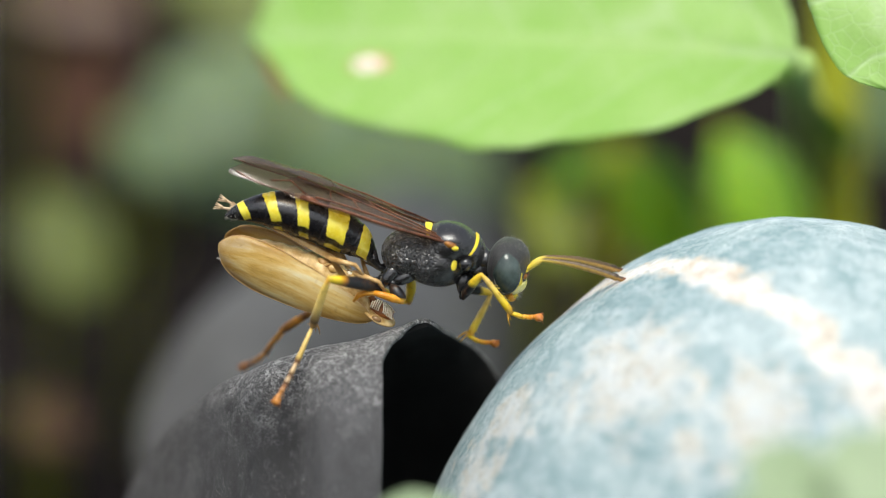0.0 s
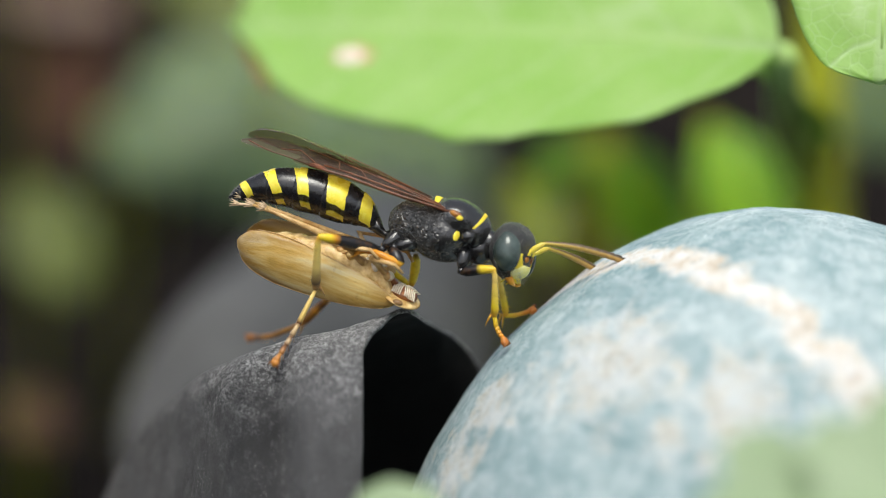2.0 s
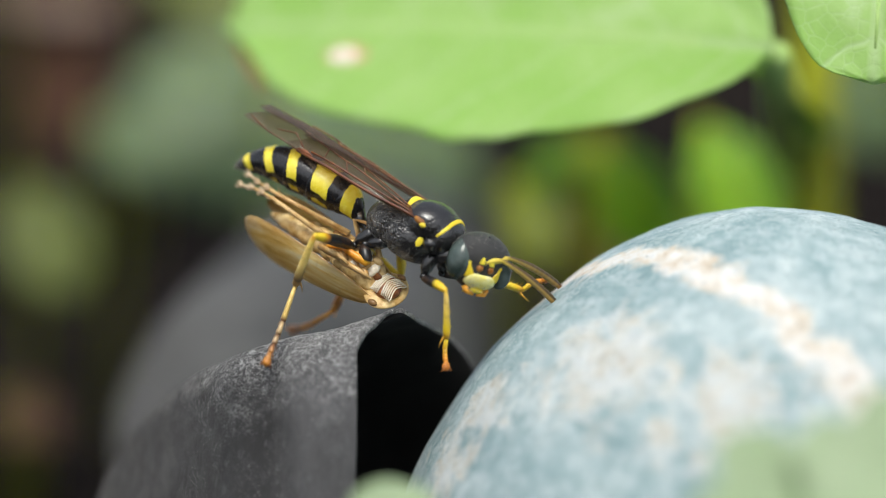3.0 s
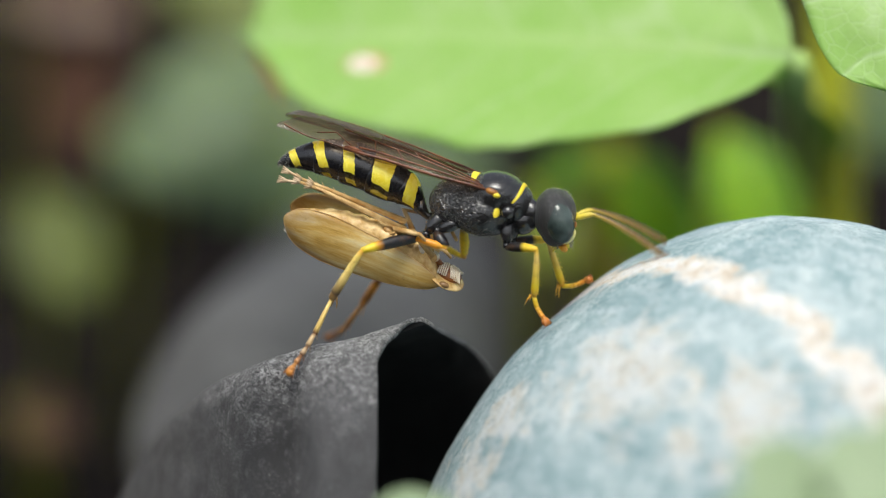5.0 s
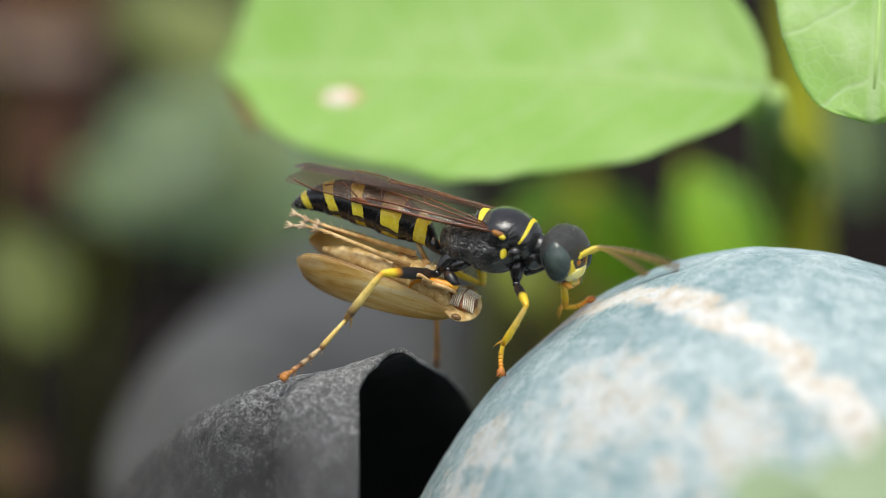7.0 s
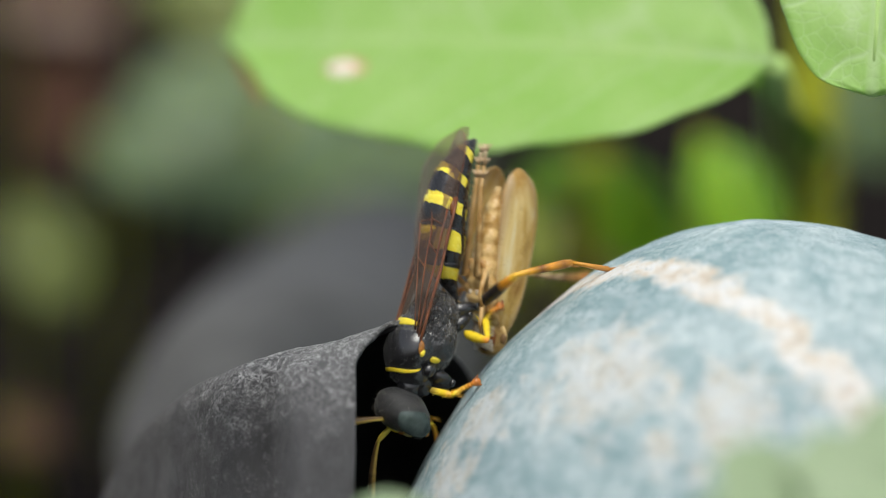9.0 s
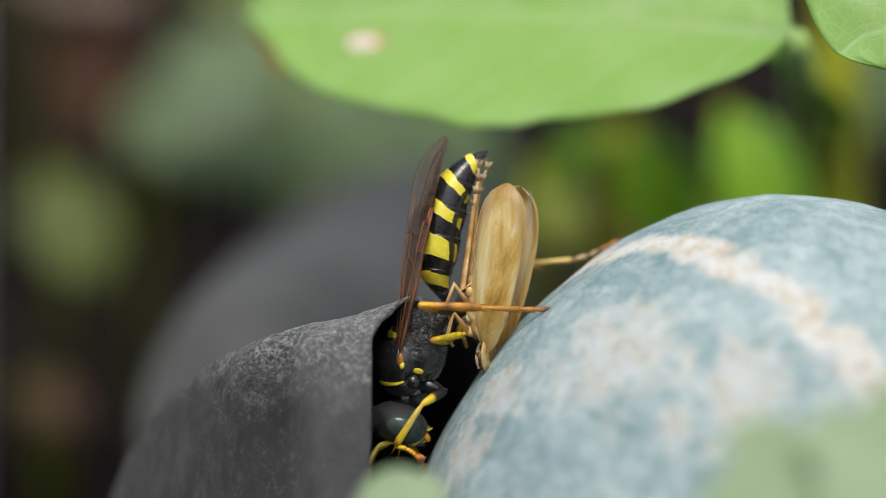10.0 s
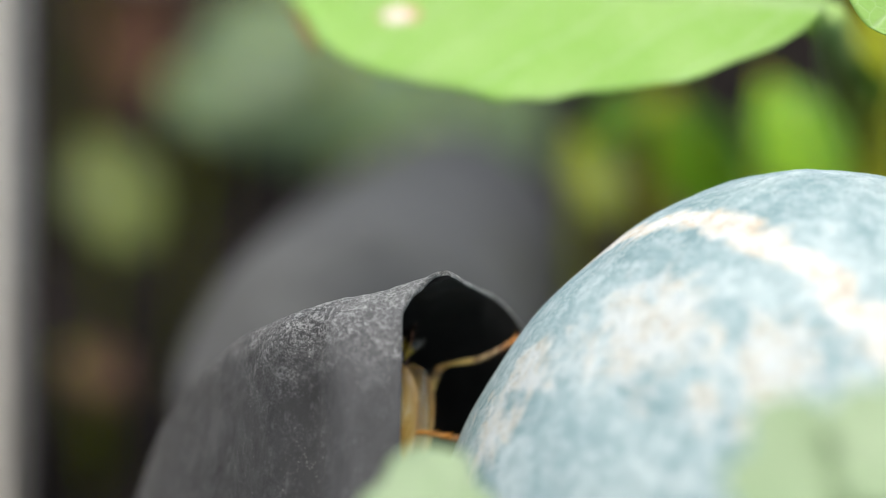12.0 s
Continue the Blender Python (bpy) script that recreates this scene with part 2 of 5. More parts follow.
def cuticle():
    """Net-wrinkled black armour with a fine silvery bloom."""
    m = material("black_wrinkled_cuticle", BLACK, 0.32, spec=0.8)
    g = Graph(m)
    x, y, z = g.axis()
    warp = g.t.nodes.new("ShaderNodeVectorMath")
    warp.operation = "ADD"
    n = g.t.nodes.new("ShaderNodeTexNoise")
    n.inputs["Scale"].default_value = 3.0
    g.link(g.p, n.inputs["Vector"])
    g.link(g.p, warp.inputs[0])
    g.link(n.outputs["Color"], warp.inputs[1])
    net = g.ramp(g.voronoi(4.0, "DISTANCE_TO_EDGE", warp.outputs[0]), [(0.0, 1.0), (0.14, 0.6), (0.36, 0.0)])
    rear = g.ramp(g.math("MULTIPLY_ADD", x, -0.5, 0.3), [(0.2, 0.12), (0.5, 1.0)])
    g.bump(g.math("ADD", g.math("MULTIPLY", net, rear), g.math("MULTIPLY", g.noise(8.0, 3, 0.6), 0.06)), 0.6, 0.11)
    g.colour(g.mix(g.math("MULTIPLY", g.math("MULTIPLY", net, rear), 0.3), (0.012, 0.012, 0.013), (0.07, 0.07, 0.068)))
    g.b.inputs["Sheen Weight"].default_value = 0.14
    g.b.inputs["Sheen Roughness"].default_value = 0.4
    g.rough(g.ramp(g.noise(3.0, 3), [(0.3, 0.17), (0.7, 0.30)]))
    return m


CUTICLE = cuticle()
HAIR = material("silvery_hair", (0.40, 0.38, 0.33), 0.45)
HEADSKIN = material("dull_black_head", (0.022, 0.022, 0.022), 0.38)
HEADSKIN.node_tree.nodes["Principled BSDF"].inputs["Sheen Weight"].default_value = 0.08
Graph(HEADSKIN).bump(Graph(HEADSKIN).noise(16.0, 3, 0.7), 0.8, 0.06)
AMBER = noisy("amber_joint", (0.14, 0.045, 0.010), (0.48, 0.20, 0.03), 3.0, 0.3)
SHINE = material("black_shiny_cuticle", (0.014, 0.014, 0.015), 0.16, spec=0.8)
SHINE.node_tree.nodes["Principled BSDF"].inputs["Sheen Weight"].default_value = 0.05
Graph(SHINE).bump(Graph(SHINE).noise(11.0, 4, 0.7), 0.35, 0.03)
YEL = noisy("yellow_cuticle", YELLOW, (0.86, 0.72, 0.06), 2.0, 0.38, 0.15, 0.03)
FACE = noisy("pale_yellow_face", (0.84, 0.74, 0.16), (0.90, 0.86, 0.46), 3.0, 0.55, 0.3, 0.05)
EYE = noisy("grey_green_compound_eye", (0.018, 0.028, 0.026), (0.09, 0.12, 0.112), 0.9, 0.14, 0.08, 0.01)
TAN = noisy("amber_hopper_body", (0.44, 0.25, 0.07), (0.78, 0.58, 0.27), 2.6, 0.26, 0.35, 0.05)
ORNG = noisy("orange_cuticle", ORANGE, (0.8, 0.4, 0.05), 2.0, 0.4)
CLAW = noisy("brown_claw", (0.14, 0.05, 0.02), (0.4, 0.14, 0.03), 3.0, 0.4)
PALELEG = noisy("pale_hopper_leg", (0.42, 0.22, 0.06), (0.72, 0.50, 0.23), 1.8, 0.3, 0.3, 0.04)
WHITISH = noisy("whitish_membrane", (0.62, 0.52, 0.36), (0.85, 0.80, 0.70), 2.5, 0.3, 0.4, 0.05)
STRAW = noisy("pale_straw_foot", (0.46, 0.31, 0.17), (0.70, 0.54, 0.36), 2.5, 0.4)
HOPEYE = material("brown_hopper_eye", (0.22, 0.12, 0.045), 0.25)


def tergite_material():
    """Black plates with five yellow cross bands that fade out low on the flank."""
    m = material("banded_abdomen", BLACK, 0.27, spec=0.7)
    g = Graph(m)
    x, y, z = g.axis()
    # height over the arched axis, and bands that lean with the arch
    ax = g.math("ADD", x, 3.0)
    over = g.math("SUBTRACT", z, g.math("MULTIPLY_ADD", g.math("MULTIPLY", ax, ax), -0.11, 0.95))
    lean = g.math("MINIMUM", g.math("MAXIMUM", g.math("MULTIPLY_ADD", x, -0.2, -0.28), 0.0), 0.7)
    xs = g.math("ADD", x, g.math("ADD", g.math("MULTIPLY", over, lean), g.math("MULTIPLY", g.math("SUBTRACT", g.noise(2.4, 3), 0.5), 0.2)))
    u = g.math("MULTIPLY", xs, -0.18)
    k, w = 0.0, 1.0
    band = g.ramp(u, [(0.0, k), (0.100, w), (0.172, k), (0.270, w), (0.396, k), (0.512, w), (0.588, k), (0.700, w), (0.765, k), (0.885, w), (0.935, k)], "CONSTANT")
    low = g.math("ADD", over, g.math("MULTIPLY", g.math("SUBTRACT", g.noise(1.8, 2), 0.5), 0.3))
    side = g.ramp(g.math("MULTIPLY_ADD", low, 0.5, 0.5), [(0.0, 0.0), (0.20, 0.0), (0.215, 0.75), (0.27, 0.75), (0.295, 0.03), (0.385, 0.03), (0.40, 1.0)])
    fac = g.math("MULTIPLY", band, side)
    col = g.ramp(g.noise(2.0, 3), [(0.3, (0.86, 0.68, 0.035)), (0.7, (0.91, 0.80, 0.09))])
    g.colour(g.mix(fac, BLACK, col))
    g.bump(g.noise(14.0, 3), 0.15, 0.02)
    g.rough(g.ramp(g.noise(4.0, 3), [(0.3, 0.2), (0.7, 0.34)]))
    return m


TERGITE = tergite_material()


def wing_material(name, tint, body, fac, rough=0.25, length=8.3):
    """A clear skin, smokier towards its tip and along its folds."""
    m = material(name, body, rough, spec=0.8)
    g = Graph(m)
    cells = g.noise(1.5, 3)
    g.colour(g.ramp(cells, [(0.3, body), (0.7, tuple(min(1, c * 1.6) for c in body))]))
    g.bump(g.noise(3.0, 5), 0.4, 0.04)
    tr = g.t.nodes.new("ShaderNodeBsdfTransparent")
    tr.inputs[0].default_value = (*tint, 1)
    mx = g.t.nodes.new("ShaderNodeMixShader")
    smoke = g.math("ADD", g.math("MULTIPLY", g.axis()[0], -1.0 / length), g.math("MULTIPLY", g.math("SUBTRACT", g.noise(0.9, 3), 0.5), 0.5))
    g.link(g.ramp(smoke, [(0.2, fac * 0.7), (0.75, fac * 1.7)]), mx.inputs[0])
    g.link(tr.outputs[0], mx.inputs[1])
    g.link(g.b.outputs[0], mx.inputs[2])
    g.link(mx.outputs[0], g.t.nodes["Material Output"].inputs["Surface"])
    return m


WING = wing_material("smoky_amber_wing", (0.80, 0.70, 0.60), (0.105, 0.076, 0.062), 0.25, 0.13)
VEIN = noisy("rusty_wing_vein", (0.05, 0.020, 0.012), (0.24, 0.080, 0.030), 0.9, 0.3)
def hopper_wing():
    m = material("amber_hopper_wing", (0.55, 0.4, 0.2), 0.26)
    g = Graph(m)
    mp = g.t.nodes.new("ShaderNodeMapping")
    mp.inputs["Scale"].default_value = (0.16, 1.0, 1.0)
    mp.inputs["Rotation"].default_value = (0, 0.08, 0)
    g.link(g.p, mp.inputs[0])
    streak = g.ramp(g.noise(1.1, 5, 0.65, 0.6, mp.outputs[0]), [(0.30, (0.42, 0.22, 0.045)), (0.42, (0.74, 0.50, 0.14)), (0.53, (0.88, 0.72, 0.33)), (0.66, (0.95, 0.90, 0.66))])
    x, y, z = g.axis()
    # darker amber towards the margin of the wing
    mid = g.math("MULTIPLY_ADD", x, 0.075, 0.33)
    a = g.math("POWER", g.math("ABSOLUTE", g.math("MULTIPLY", g.math("ADD", x, 0.5), 0.357)), 2.0)
    b = g.math("POWER", g.math("ABSOLUTE", g.math("MULTIPLY", g.math("ADD", z, mid), 1.10)), 2.0)
    edge = g.ramp(g.math("ADD", a, b), [(0.5, 0.0), (1.0, 0.6)])
    col = g.mix(edge, streak, (0.42, 0.21, 0.045))
    freckle = g.ramp(g.noise(4.0, 4, 0.7), [(0.58, 0.0), (0.74, 0.5)])
    g.colour(g.mix(freckle, col, (0.30, 0.14, 0.03)))
    g.bump(g.noise(1.6, 6, 0.65, 0.3, mp.outputs[0]), 0.6, 0.12)
    tr = g.t.nodes.new("ShaderNodeBsdfTranslucent")
    g.link(col, tr.inputs[0])
    mx = g.t.nodes.new("ShaderNodeMixShader")
    mx.inputs[0].default_value = 0.35
    g.link(g.b.outputs[0], mx.inputs[1])
    g.link(tr.outputs[0], mx.inputs[2])
    g.link(mx.outputs[0], g.t.nodes["Material Output"].inputs["Surface"])
    return m


HOPWING = hopper_wing()
HOPGLASS = wing_material("clear_hopper_hindwing", (0.9, 0.9, 0.88), (0.5, 0.48, 0.44), 0.3)


def leg_material(name, stops, length):
    return banded(name, [(p, c) for p, c in stops], 0, 1.0 / length, 0.0, 0.4, 0.12, 9.0, 0.25)


# ---------------------------------------------------------------- mesh tools
def part(name, bm, mat, parent=None, label="", at=(0, 0, 0)):
    """Links a bmesh in mm as one mesh object; at is its pivot in its parent's space."""
    bmesh.ops.recalc_face_normals(bm, faces=bm.faces)
    for f in bm.faces:
        f.smooth = True
    bm.transform(Matrix.Scale(MM, 4))
    me = bpy.data.meshes.new(name)
    bm.to_mesh(me)
    bm.free()
    for one in mat if isinstance(mat, (list, tuple)) else [mat]:
        me.materials.append(one)
    ob = new(name, me)
    ob.parent = parent
    ob.location = Vector(at) * MM
    if label:
        ob["label"] = label
    return ob


def empty(name, m=None):
    ob = new(name)
    ob.empty_display_size = 1 * MM
    if m is not None:
        ob.matrix_world = m
    return ob


def skin(bm, rings, close=True, ends=True):
    """Joins rings of vertices into a surface."""
    n = len(rings[0])
    for a, b in zip(rings, rings[1:]):
        for k in range(n if close else n - 1):
            j = (k + 1) % n
            bm.faces.new((a[k], a[j], b[j], b[k]))
    if ends:
        bm.faces.new(rings[0][::-1])
        bm.faces.new(rings[-1])


def loft(rows, n=28, power=1.0, bm=None):
    """Rows of (x, y, z, half width, half height); a body along the x axis."""
    bm = bm or bmesh.new()
    rings = []
    for x, y, z, ry, rz in rows:
        ring = []
        for k in range(n):
            a = 2 * math.pi * k / n
            c, s = math.cos(a), math.sin(a)
            ring.append(bm.verts.new((x, y + ry * math.copysign(abs(c) ** power, c), z + rz * math.copysign(abs(s) ** power, s))))
        rings.append(ring)
    skin(bm, rings)
    return bm


def smooth_rows(keys, n):
    """Rounded in-between rows through a few given ones."""
    keys = [tuple(k) for k in keys]
    xs = np.array([k[0] for k in keys])
    out = []
    for i in range(n):
        u = 0.5 - 0.5 * math.cos(math.pi * i / (n - 1))
        x = xs[0] + (xs[-1] - xs[0]) * u
        out.append((x, *[curve_at([(k[0], k[j]) for k in sorted(keys)], x) for j in range(1, len(keys[0]))]))
    return out


def curve_at(rows, t):
    """Monotone cubic through rows of (t, value)."""
    if t <= rows[0][0]:
        return rows[0][1]
    if t >= rows[-1][0]:
        return rows[-1][1]
    ts = [r[0] for r in rows]
    vs = [r[1] for r in rows]
    k = max(i for i in range(len(ts)) if ts[i] <= t)
    sl = [(vs[i + 1] - vs[i]) / (ts[i + 1] - ts[i]) for i in range(len(ts) - 1)]

    def tangent(i):
        if i == 0:
            return sl[0]
        if i == len(ts) - 1:
            return sl[-1]
        a, b = sl[i - 1], sl[i]
        return 0.0 if a * b <= 0 else 2 * a * b / (a + b)

    h = ts[k + 1] - ts[k]
    u = (t - ts[k]) / h
    return ((2 * u ** 3 - 3 * u ** 2 + 1) * vs[k] + (u ** 3 - 2 * u ** 2 + u) * h * tangent(k)
            + (-2 * u ** 3 + 3 * u ** 2) * vs[k + 1] + (u ** 3 - u ** 2) * h * tangent(k + 1))


def tube(points, radii, n=10, bm=None, flat=1.0):
    """A round bar along a line of points."""
    bm = bm or bmesh.new()
    pts = [Vector(p) for p in points]
    rings = []
    side = None
    for i, p in enumerate(pts):
        d = (pts[min(i + 1, len(pts) - 1)] - pts[max(i - 1, 0)]).normalized()
        if side is None:
            side = d.orthogonal().normalized()
            if abs(d.y) < 0.9:
                side = (Vector((0, 1, 0)) - d * d.y).normalized()
        side = (side - d * side.dot(d)).normalized()
        other = d.cross(side)
        r = radii[i] if isinstance(radii, (list, tuple)) else radii
        rings.append([bm.verts.new(p + side * (r * flat * math.cos(2 * math.pi * k / n)) + other * (r * math.sin(2 * math.pi * k / n))) for k in range(n)])
    skin(bm, rings)
    return bm


def ball(c, r, bm=None, rot=None, u=20, v=12):
    """An ellipsoid of half sizes r."""
    bm = bm or bmesh.new()
    m = Matrix.Translation(c) @ (rot or Matrix()) @ Matrix.Diagonal((*r, 1))
    bmesh.ops.create_uvsphere(bm, u_segments=u, v_segments=v, radius=1, matrix=m)
    return bm


# ---------------------------------------------------------------- ground
def ground_height(x, y):
    rise = curve_at([(-400, -30), (30, -30), (90, -20), (260, 62), (420, 90), (900, 95)], y)
    return rise + (noise.noise((x * 0.05, y * 0.05, 0)) * 3 + noise.noise((x * 0.17, y * 0.17, 4)) * 1.6 + noise.noise((x * 0.45, y * 0.45, 8)) * 0.7)


def build_ground():
    bm = bmesh.new()
    steps = [-3000, -1500, -800, -400, -250] + [-180 + 4 * k for k in range(91)] + [250, 400, 800, 1500, 3000]
    deep = [-3000, -1500, -700, -300] + [-160 + 5 * k for k in range(101)] + [400, 500, 700, 1000, 1800, 3000, 6000]
    grid = [[bm.verts.new((x, y, ground_height(x, y))) for x in steps] for y in deep]
    skin(bm, grid, False, False)
    return tagged(part("ground", bm, SOIL), "dark garden soil rising behind the stone", "soil", kind="structure")


build_ground()


def build_stone():
    bm = bmesh.new()
    bmesh.ops.create_icosphere(bm, subdivisions=6, radius=1)
    for v in bm.verts:
        p = v.co.copy()
        k = 1 + 0.018 * noise.noise(p * 1.6) + 0.006 * noise.noise(p * 6) + 0.0016 * noise.noise(p * 30)
        v.co = Vector((p.x * 14.4, p.y * 14, p.z * 17)) * k
    ob = part("stone", bm, STONE, None, "", (12.9, 2, -15.9))
    return tagged(ob, "smooth blue-grey pebble with a cream crust band", "stone")


build_stone()


# ---------------------------------------------------------------- black plastic pipe
def build_pipe():
    pipe = tagged(empty("plastic_pipe", pose(-6 * MM, 3 * MM, -30 * MM)), "torn end of a dusty black plastic pipe", "pipe")
    off = Vector((6, -3, 30))
    crest = [(-16, -24), (-13.2, -16), (-11.6, -10.6), (-10.9, -8.6), (-9.7, -6.7), (-8.3, -5.3), (-6.9, -4.35), (-5.3, -3.75), (-3.7, -3.35), (-2.1, -3.05), (-0.6, -2.78)]
    outer = bmesh.new()
    nu, nv = 150, 130
    grids = []
    for shell in (0, 1):
        grid = []
        for i in range(nu + 1):
            u = i / nu
            row = []
            for j in range(nv + 1):
                a = math.pi * j / nv
                s = -math.cos(a)
                h = math.sin(a)
                # s: -1 at the front foot, +1 at the back foot; h: height share
                x0 = -15.5 + u * 14.9
                front = -1.5 * min(1, max(0, -s) / 0.33) ** 0.6
                back = 4.6 * max(0, s)
                x = x0 + u ** 3 * (front + back)
                far = max(0, (-6.0 - x0) / 10) ** 1.3
                zc = curve_at(crest, x0) 
                yy = (4.0 * s if s < 0 else 11.0 * s) * (0.6 + 0.4 * u) + 22.0 * far
                x *= 1 + 0.2 * far
                z = -30 + (zc + 30) * h ** (0.6 if s < 0 else 0.36)
                w = min(1, max(0, (x + 5.0 + 0.12 * math.sin(z * 0.9)) / 1.0))
                crease = (0.35 - 0.95 * w * w * (3 - 2 * w)) * min(1, max(0, -s) * 2.5)
                fold = crease + 0.08 * math.sin(1.1 * x + 1.3) * max(0, -s) + 0.3 * noise.noise((x * 0.35, s * 2, 1)) + 0.10 * noise.noise((x * 1.4, s * 7, 3)) + 0.03 * noise.noise((x * 4, s * 20, 6))
                q = Vector((x + 0.05 * u ** 8 * noise.noise((s * 9, 2, 2)), yy + fold, z + 0.09 * noise.noise((x * 0.8, s * 3, 9)) * h + 0.03 * noise.noise((x * 2.5, s * 8, 5))))
                # a slight lip where the sheet is torn
                q.z += 0.32 * max(0, 1 - abs(s) * 7) * max(0, u - 0.86) * 7
                if shell:
                    q += Vector((0.02, 0.16 if s < 0 else -0.16, -0.18 * h))
                row.append(outer.verts.new(q + off))
            grid.append(row)
        grids.append(grid)
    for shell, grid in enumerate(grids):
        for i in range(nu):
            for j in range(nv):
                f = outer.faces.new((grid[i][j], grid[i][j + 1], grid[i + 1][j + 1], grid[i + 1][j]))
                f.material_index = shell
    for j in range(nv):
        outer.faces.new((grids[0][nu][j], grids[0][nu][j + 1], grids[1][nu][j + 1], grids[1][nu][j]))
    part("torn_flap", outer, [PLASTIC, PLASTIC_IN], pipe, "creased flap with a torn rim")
    # the round body of the pipe, running back and slightly up behind the flap
    bm = bmesh.new()
    rings = []
    for i in range(48):
        u = i / 47
        y = 30 + 64 * u
        c = Vector((-6.4 + 0.066 * (y - 30), y, -10.9 + 0.1341 * (y - 30)))
        r = (9.2 - 1.1 * u) * (1 - 0.4 * (1 - min(1, u * 7)) ** 2) * (1 - 0.5 * max(0, (u - 0.8) / 0.2) ** 2)
        ring = []
        for k in range(72):
            a = 2 * math.pi * k / 72
            rr = r * (1 + 0.02 * noise.noise((math.cos(a) * 2, math.sin(a) * 2, u * 6)))
            ring.append(bm.verts.new(c + off + Vector((rr * math.cos(a), 0, rr * math.sin(a)))))
        rings.append(ring)
    skin(bm, rings)
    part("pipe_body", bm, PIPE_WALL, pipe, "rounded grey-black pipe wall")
    return pipe


build_pipe()


# ---------------------------------------------------------------- plants
def blade(length, widths, arch=0.0, cup=0.0, ripple=0.0, nu=48, nv=22, thick=0.22, seed=0):
    """A leaf along x from 0 to length; widths: rows of (share, lower half width, upper half width)."""
    bm = bmesh.new()
    layers = []
    for side in (0, 1):
        rows = []
        for i in range(nu + 1):
            u = i / nu
            lo = curve_at([(w[0], w[1]) for w in widths], u)
            hi = curve_at([(w[0], w[2]) for w in widths], u)
            row = []
            for j in range(nv + 1):
                v = -1 + 2 * j / nv
                y = v * (lo if v < 0 else hi)
                y += 0.02 * length * ripple * noise.noise((u * 14, v * 2, seed)) * abs(v)
                z = arch * (4 * u * (1 - u)) + cup * v * v * max(lo, hi) * 0.3 + ripple * 0.35 * noise.noise((u * 5, v * 2, seed + 5))
                z -= 0.10 * math.exp(-(y / 0.35) ** 2)
                row.append(bm.verts.new((u * length, y, z - side * thick * (1 - 0.7 * abs(v) ** 4))))
            rows.append(row)
        layers.append(rows)
    for side, rows in enumerate(layers):
        skin(bm, rows, False, False)
    a, b = layers
    rim = [r[0] for r in a] + a[-1][1:] + [r[-1] for r in a[-2::-1]] + a[0][-2:0:-1]
    rim2 = [r[0] for r in b] + b[-1][1:] + [r[-1] for r in b[-2::-1]] + b[0][-2:0:-1]
    for k in range(len(rim)):
        j = (k + 1) % len(rim)
        bm.faces.new((rim[k], rim[j], rim2[j], rim2[k]))
    return bm


OVAL = [(0, 0.05, 0.05), (0.08, 0.42, 0.42), (0.25, 0.82, 0.82), (0.5, 1, 1), (0.75, 0.8, 0.8), (0.93, 0.4, 0.4), (1, 0.03, 0.03)]


def oval(w):
    return [(u, a * w, b * w) for u, a, b in OVAL]


def leaf(label, mat, base, tip, width, face, arch=0.0, cup=0.0, ripple=0.4, widths=None, stalk=None, seed=0):
    """A leaf thing from base to tip (mm); face: roughly the way its upper side looks."""
    base, tip = Vector(base), Vector(tip)
    d = tip - base
    x = d.normalized()
    z = (Vector(face) - x * Vector(face).dot(x)).normalized()
    y = z.cross(x)
    m = Matrix((x, y, z)).transposed().to_4x4()
    m.translation = base * MM
    thing = tagged(empty("leaf", m), label, "leaf", "leaves of the plants")
    part("leaf_blade", blade(d.length, widths or oval(width), arch, cup, ripple, seed=seed), mat, thing)
    rib = [(d.length * k / 8, 0, arch * (4 * (k / 8) * (1 - k / 8)) - 0.12 + ripple * 0.35 * noise.noise((k / 8 * 5, 0, seed + 5))) for k in range(1, 8)]
    part("midrib", tube(rib, [0.13] * 4 + [0.11, 0.09, 0.06], 6), STEM if mat is not LEAF else RIB, thing)
    if stalk:
        inv = m.inverted()
        pts = [(inv @ (Vector(p) * MM)) / MM for p in stalk]
        part("leaf_stalk", tube(pts, 0.5, 10), STEM, thing, "green leaf stalk")
    return thing


BIG = [(0, 0.1, 4.6), (0.03, 0.8, 5.6), (0.06, 1.5, 6.0), (0.12, 2.9, 6.3), (0.17, 4.0, 6.6), (0.27, 5.1, 6.8), (0.415, 5.9, 7.0), (0.55, 6.4, 7.0), (0.725, 5.5, 6.2), (0.83, 4.6, 5.2), (0.91, 3.2, 3.9), (0.984, 1.1, 1.4), (1, 0.1, 0.1)]
big = leaf("large fresh green leaf with a dry brown spot", LEAF, (13.8, 10, 7.55), (-8.2, 21, 9.2), 6, (0.05, -0.86, 0.5), 0.5, 0.5, 0.7,
           [(1 - u, b, a) for u, a, b in reversed(BIG)], None, 3)
part("dry_edge", ball((0, 0, 0), (2.1, 0.26, 0.14), None, pose(0, 0, 0, 0, 0, -48)), RUSTY, big, "dry brown margin", (22.6, 2.2, 0.45))
spot = part("dry_spot", ball((0, 0, 0), (1.05, 0.70, 0.12), u=24, v=8), SPOT, big, "dry pinkish brown spot", (18.0, 1.9, 0.5))
part("spot_centre", ball((0.1, -0.05, 0.05), (0.72, 0.42, 0.12), u=24, v=8), BLEACHED, spot, "bleached centre")
BLUNT = [(0, 0.3, 0.3), (0.1, 2.2, 2.2), (0.3, 3.5, 3.5), (0.5, 3.8, 3.8), (0.64, 3.6, 3.6), (0.77, 3.15, 3.1), (0.9, 2.5, 2.4), (0.963, 1.85, 1.8), (0.985, 1.2, 1.2), (1, 0.1, 0.1)]
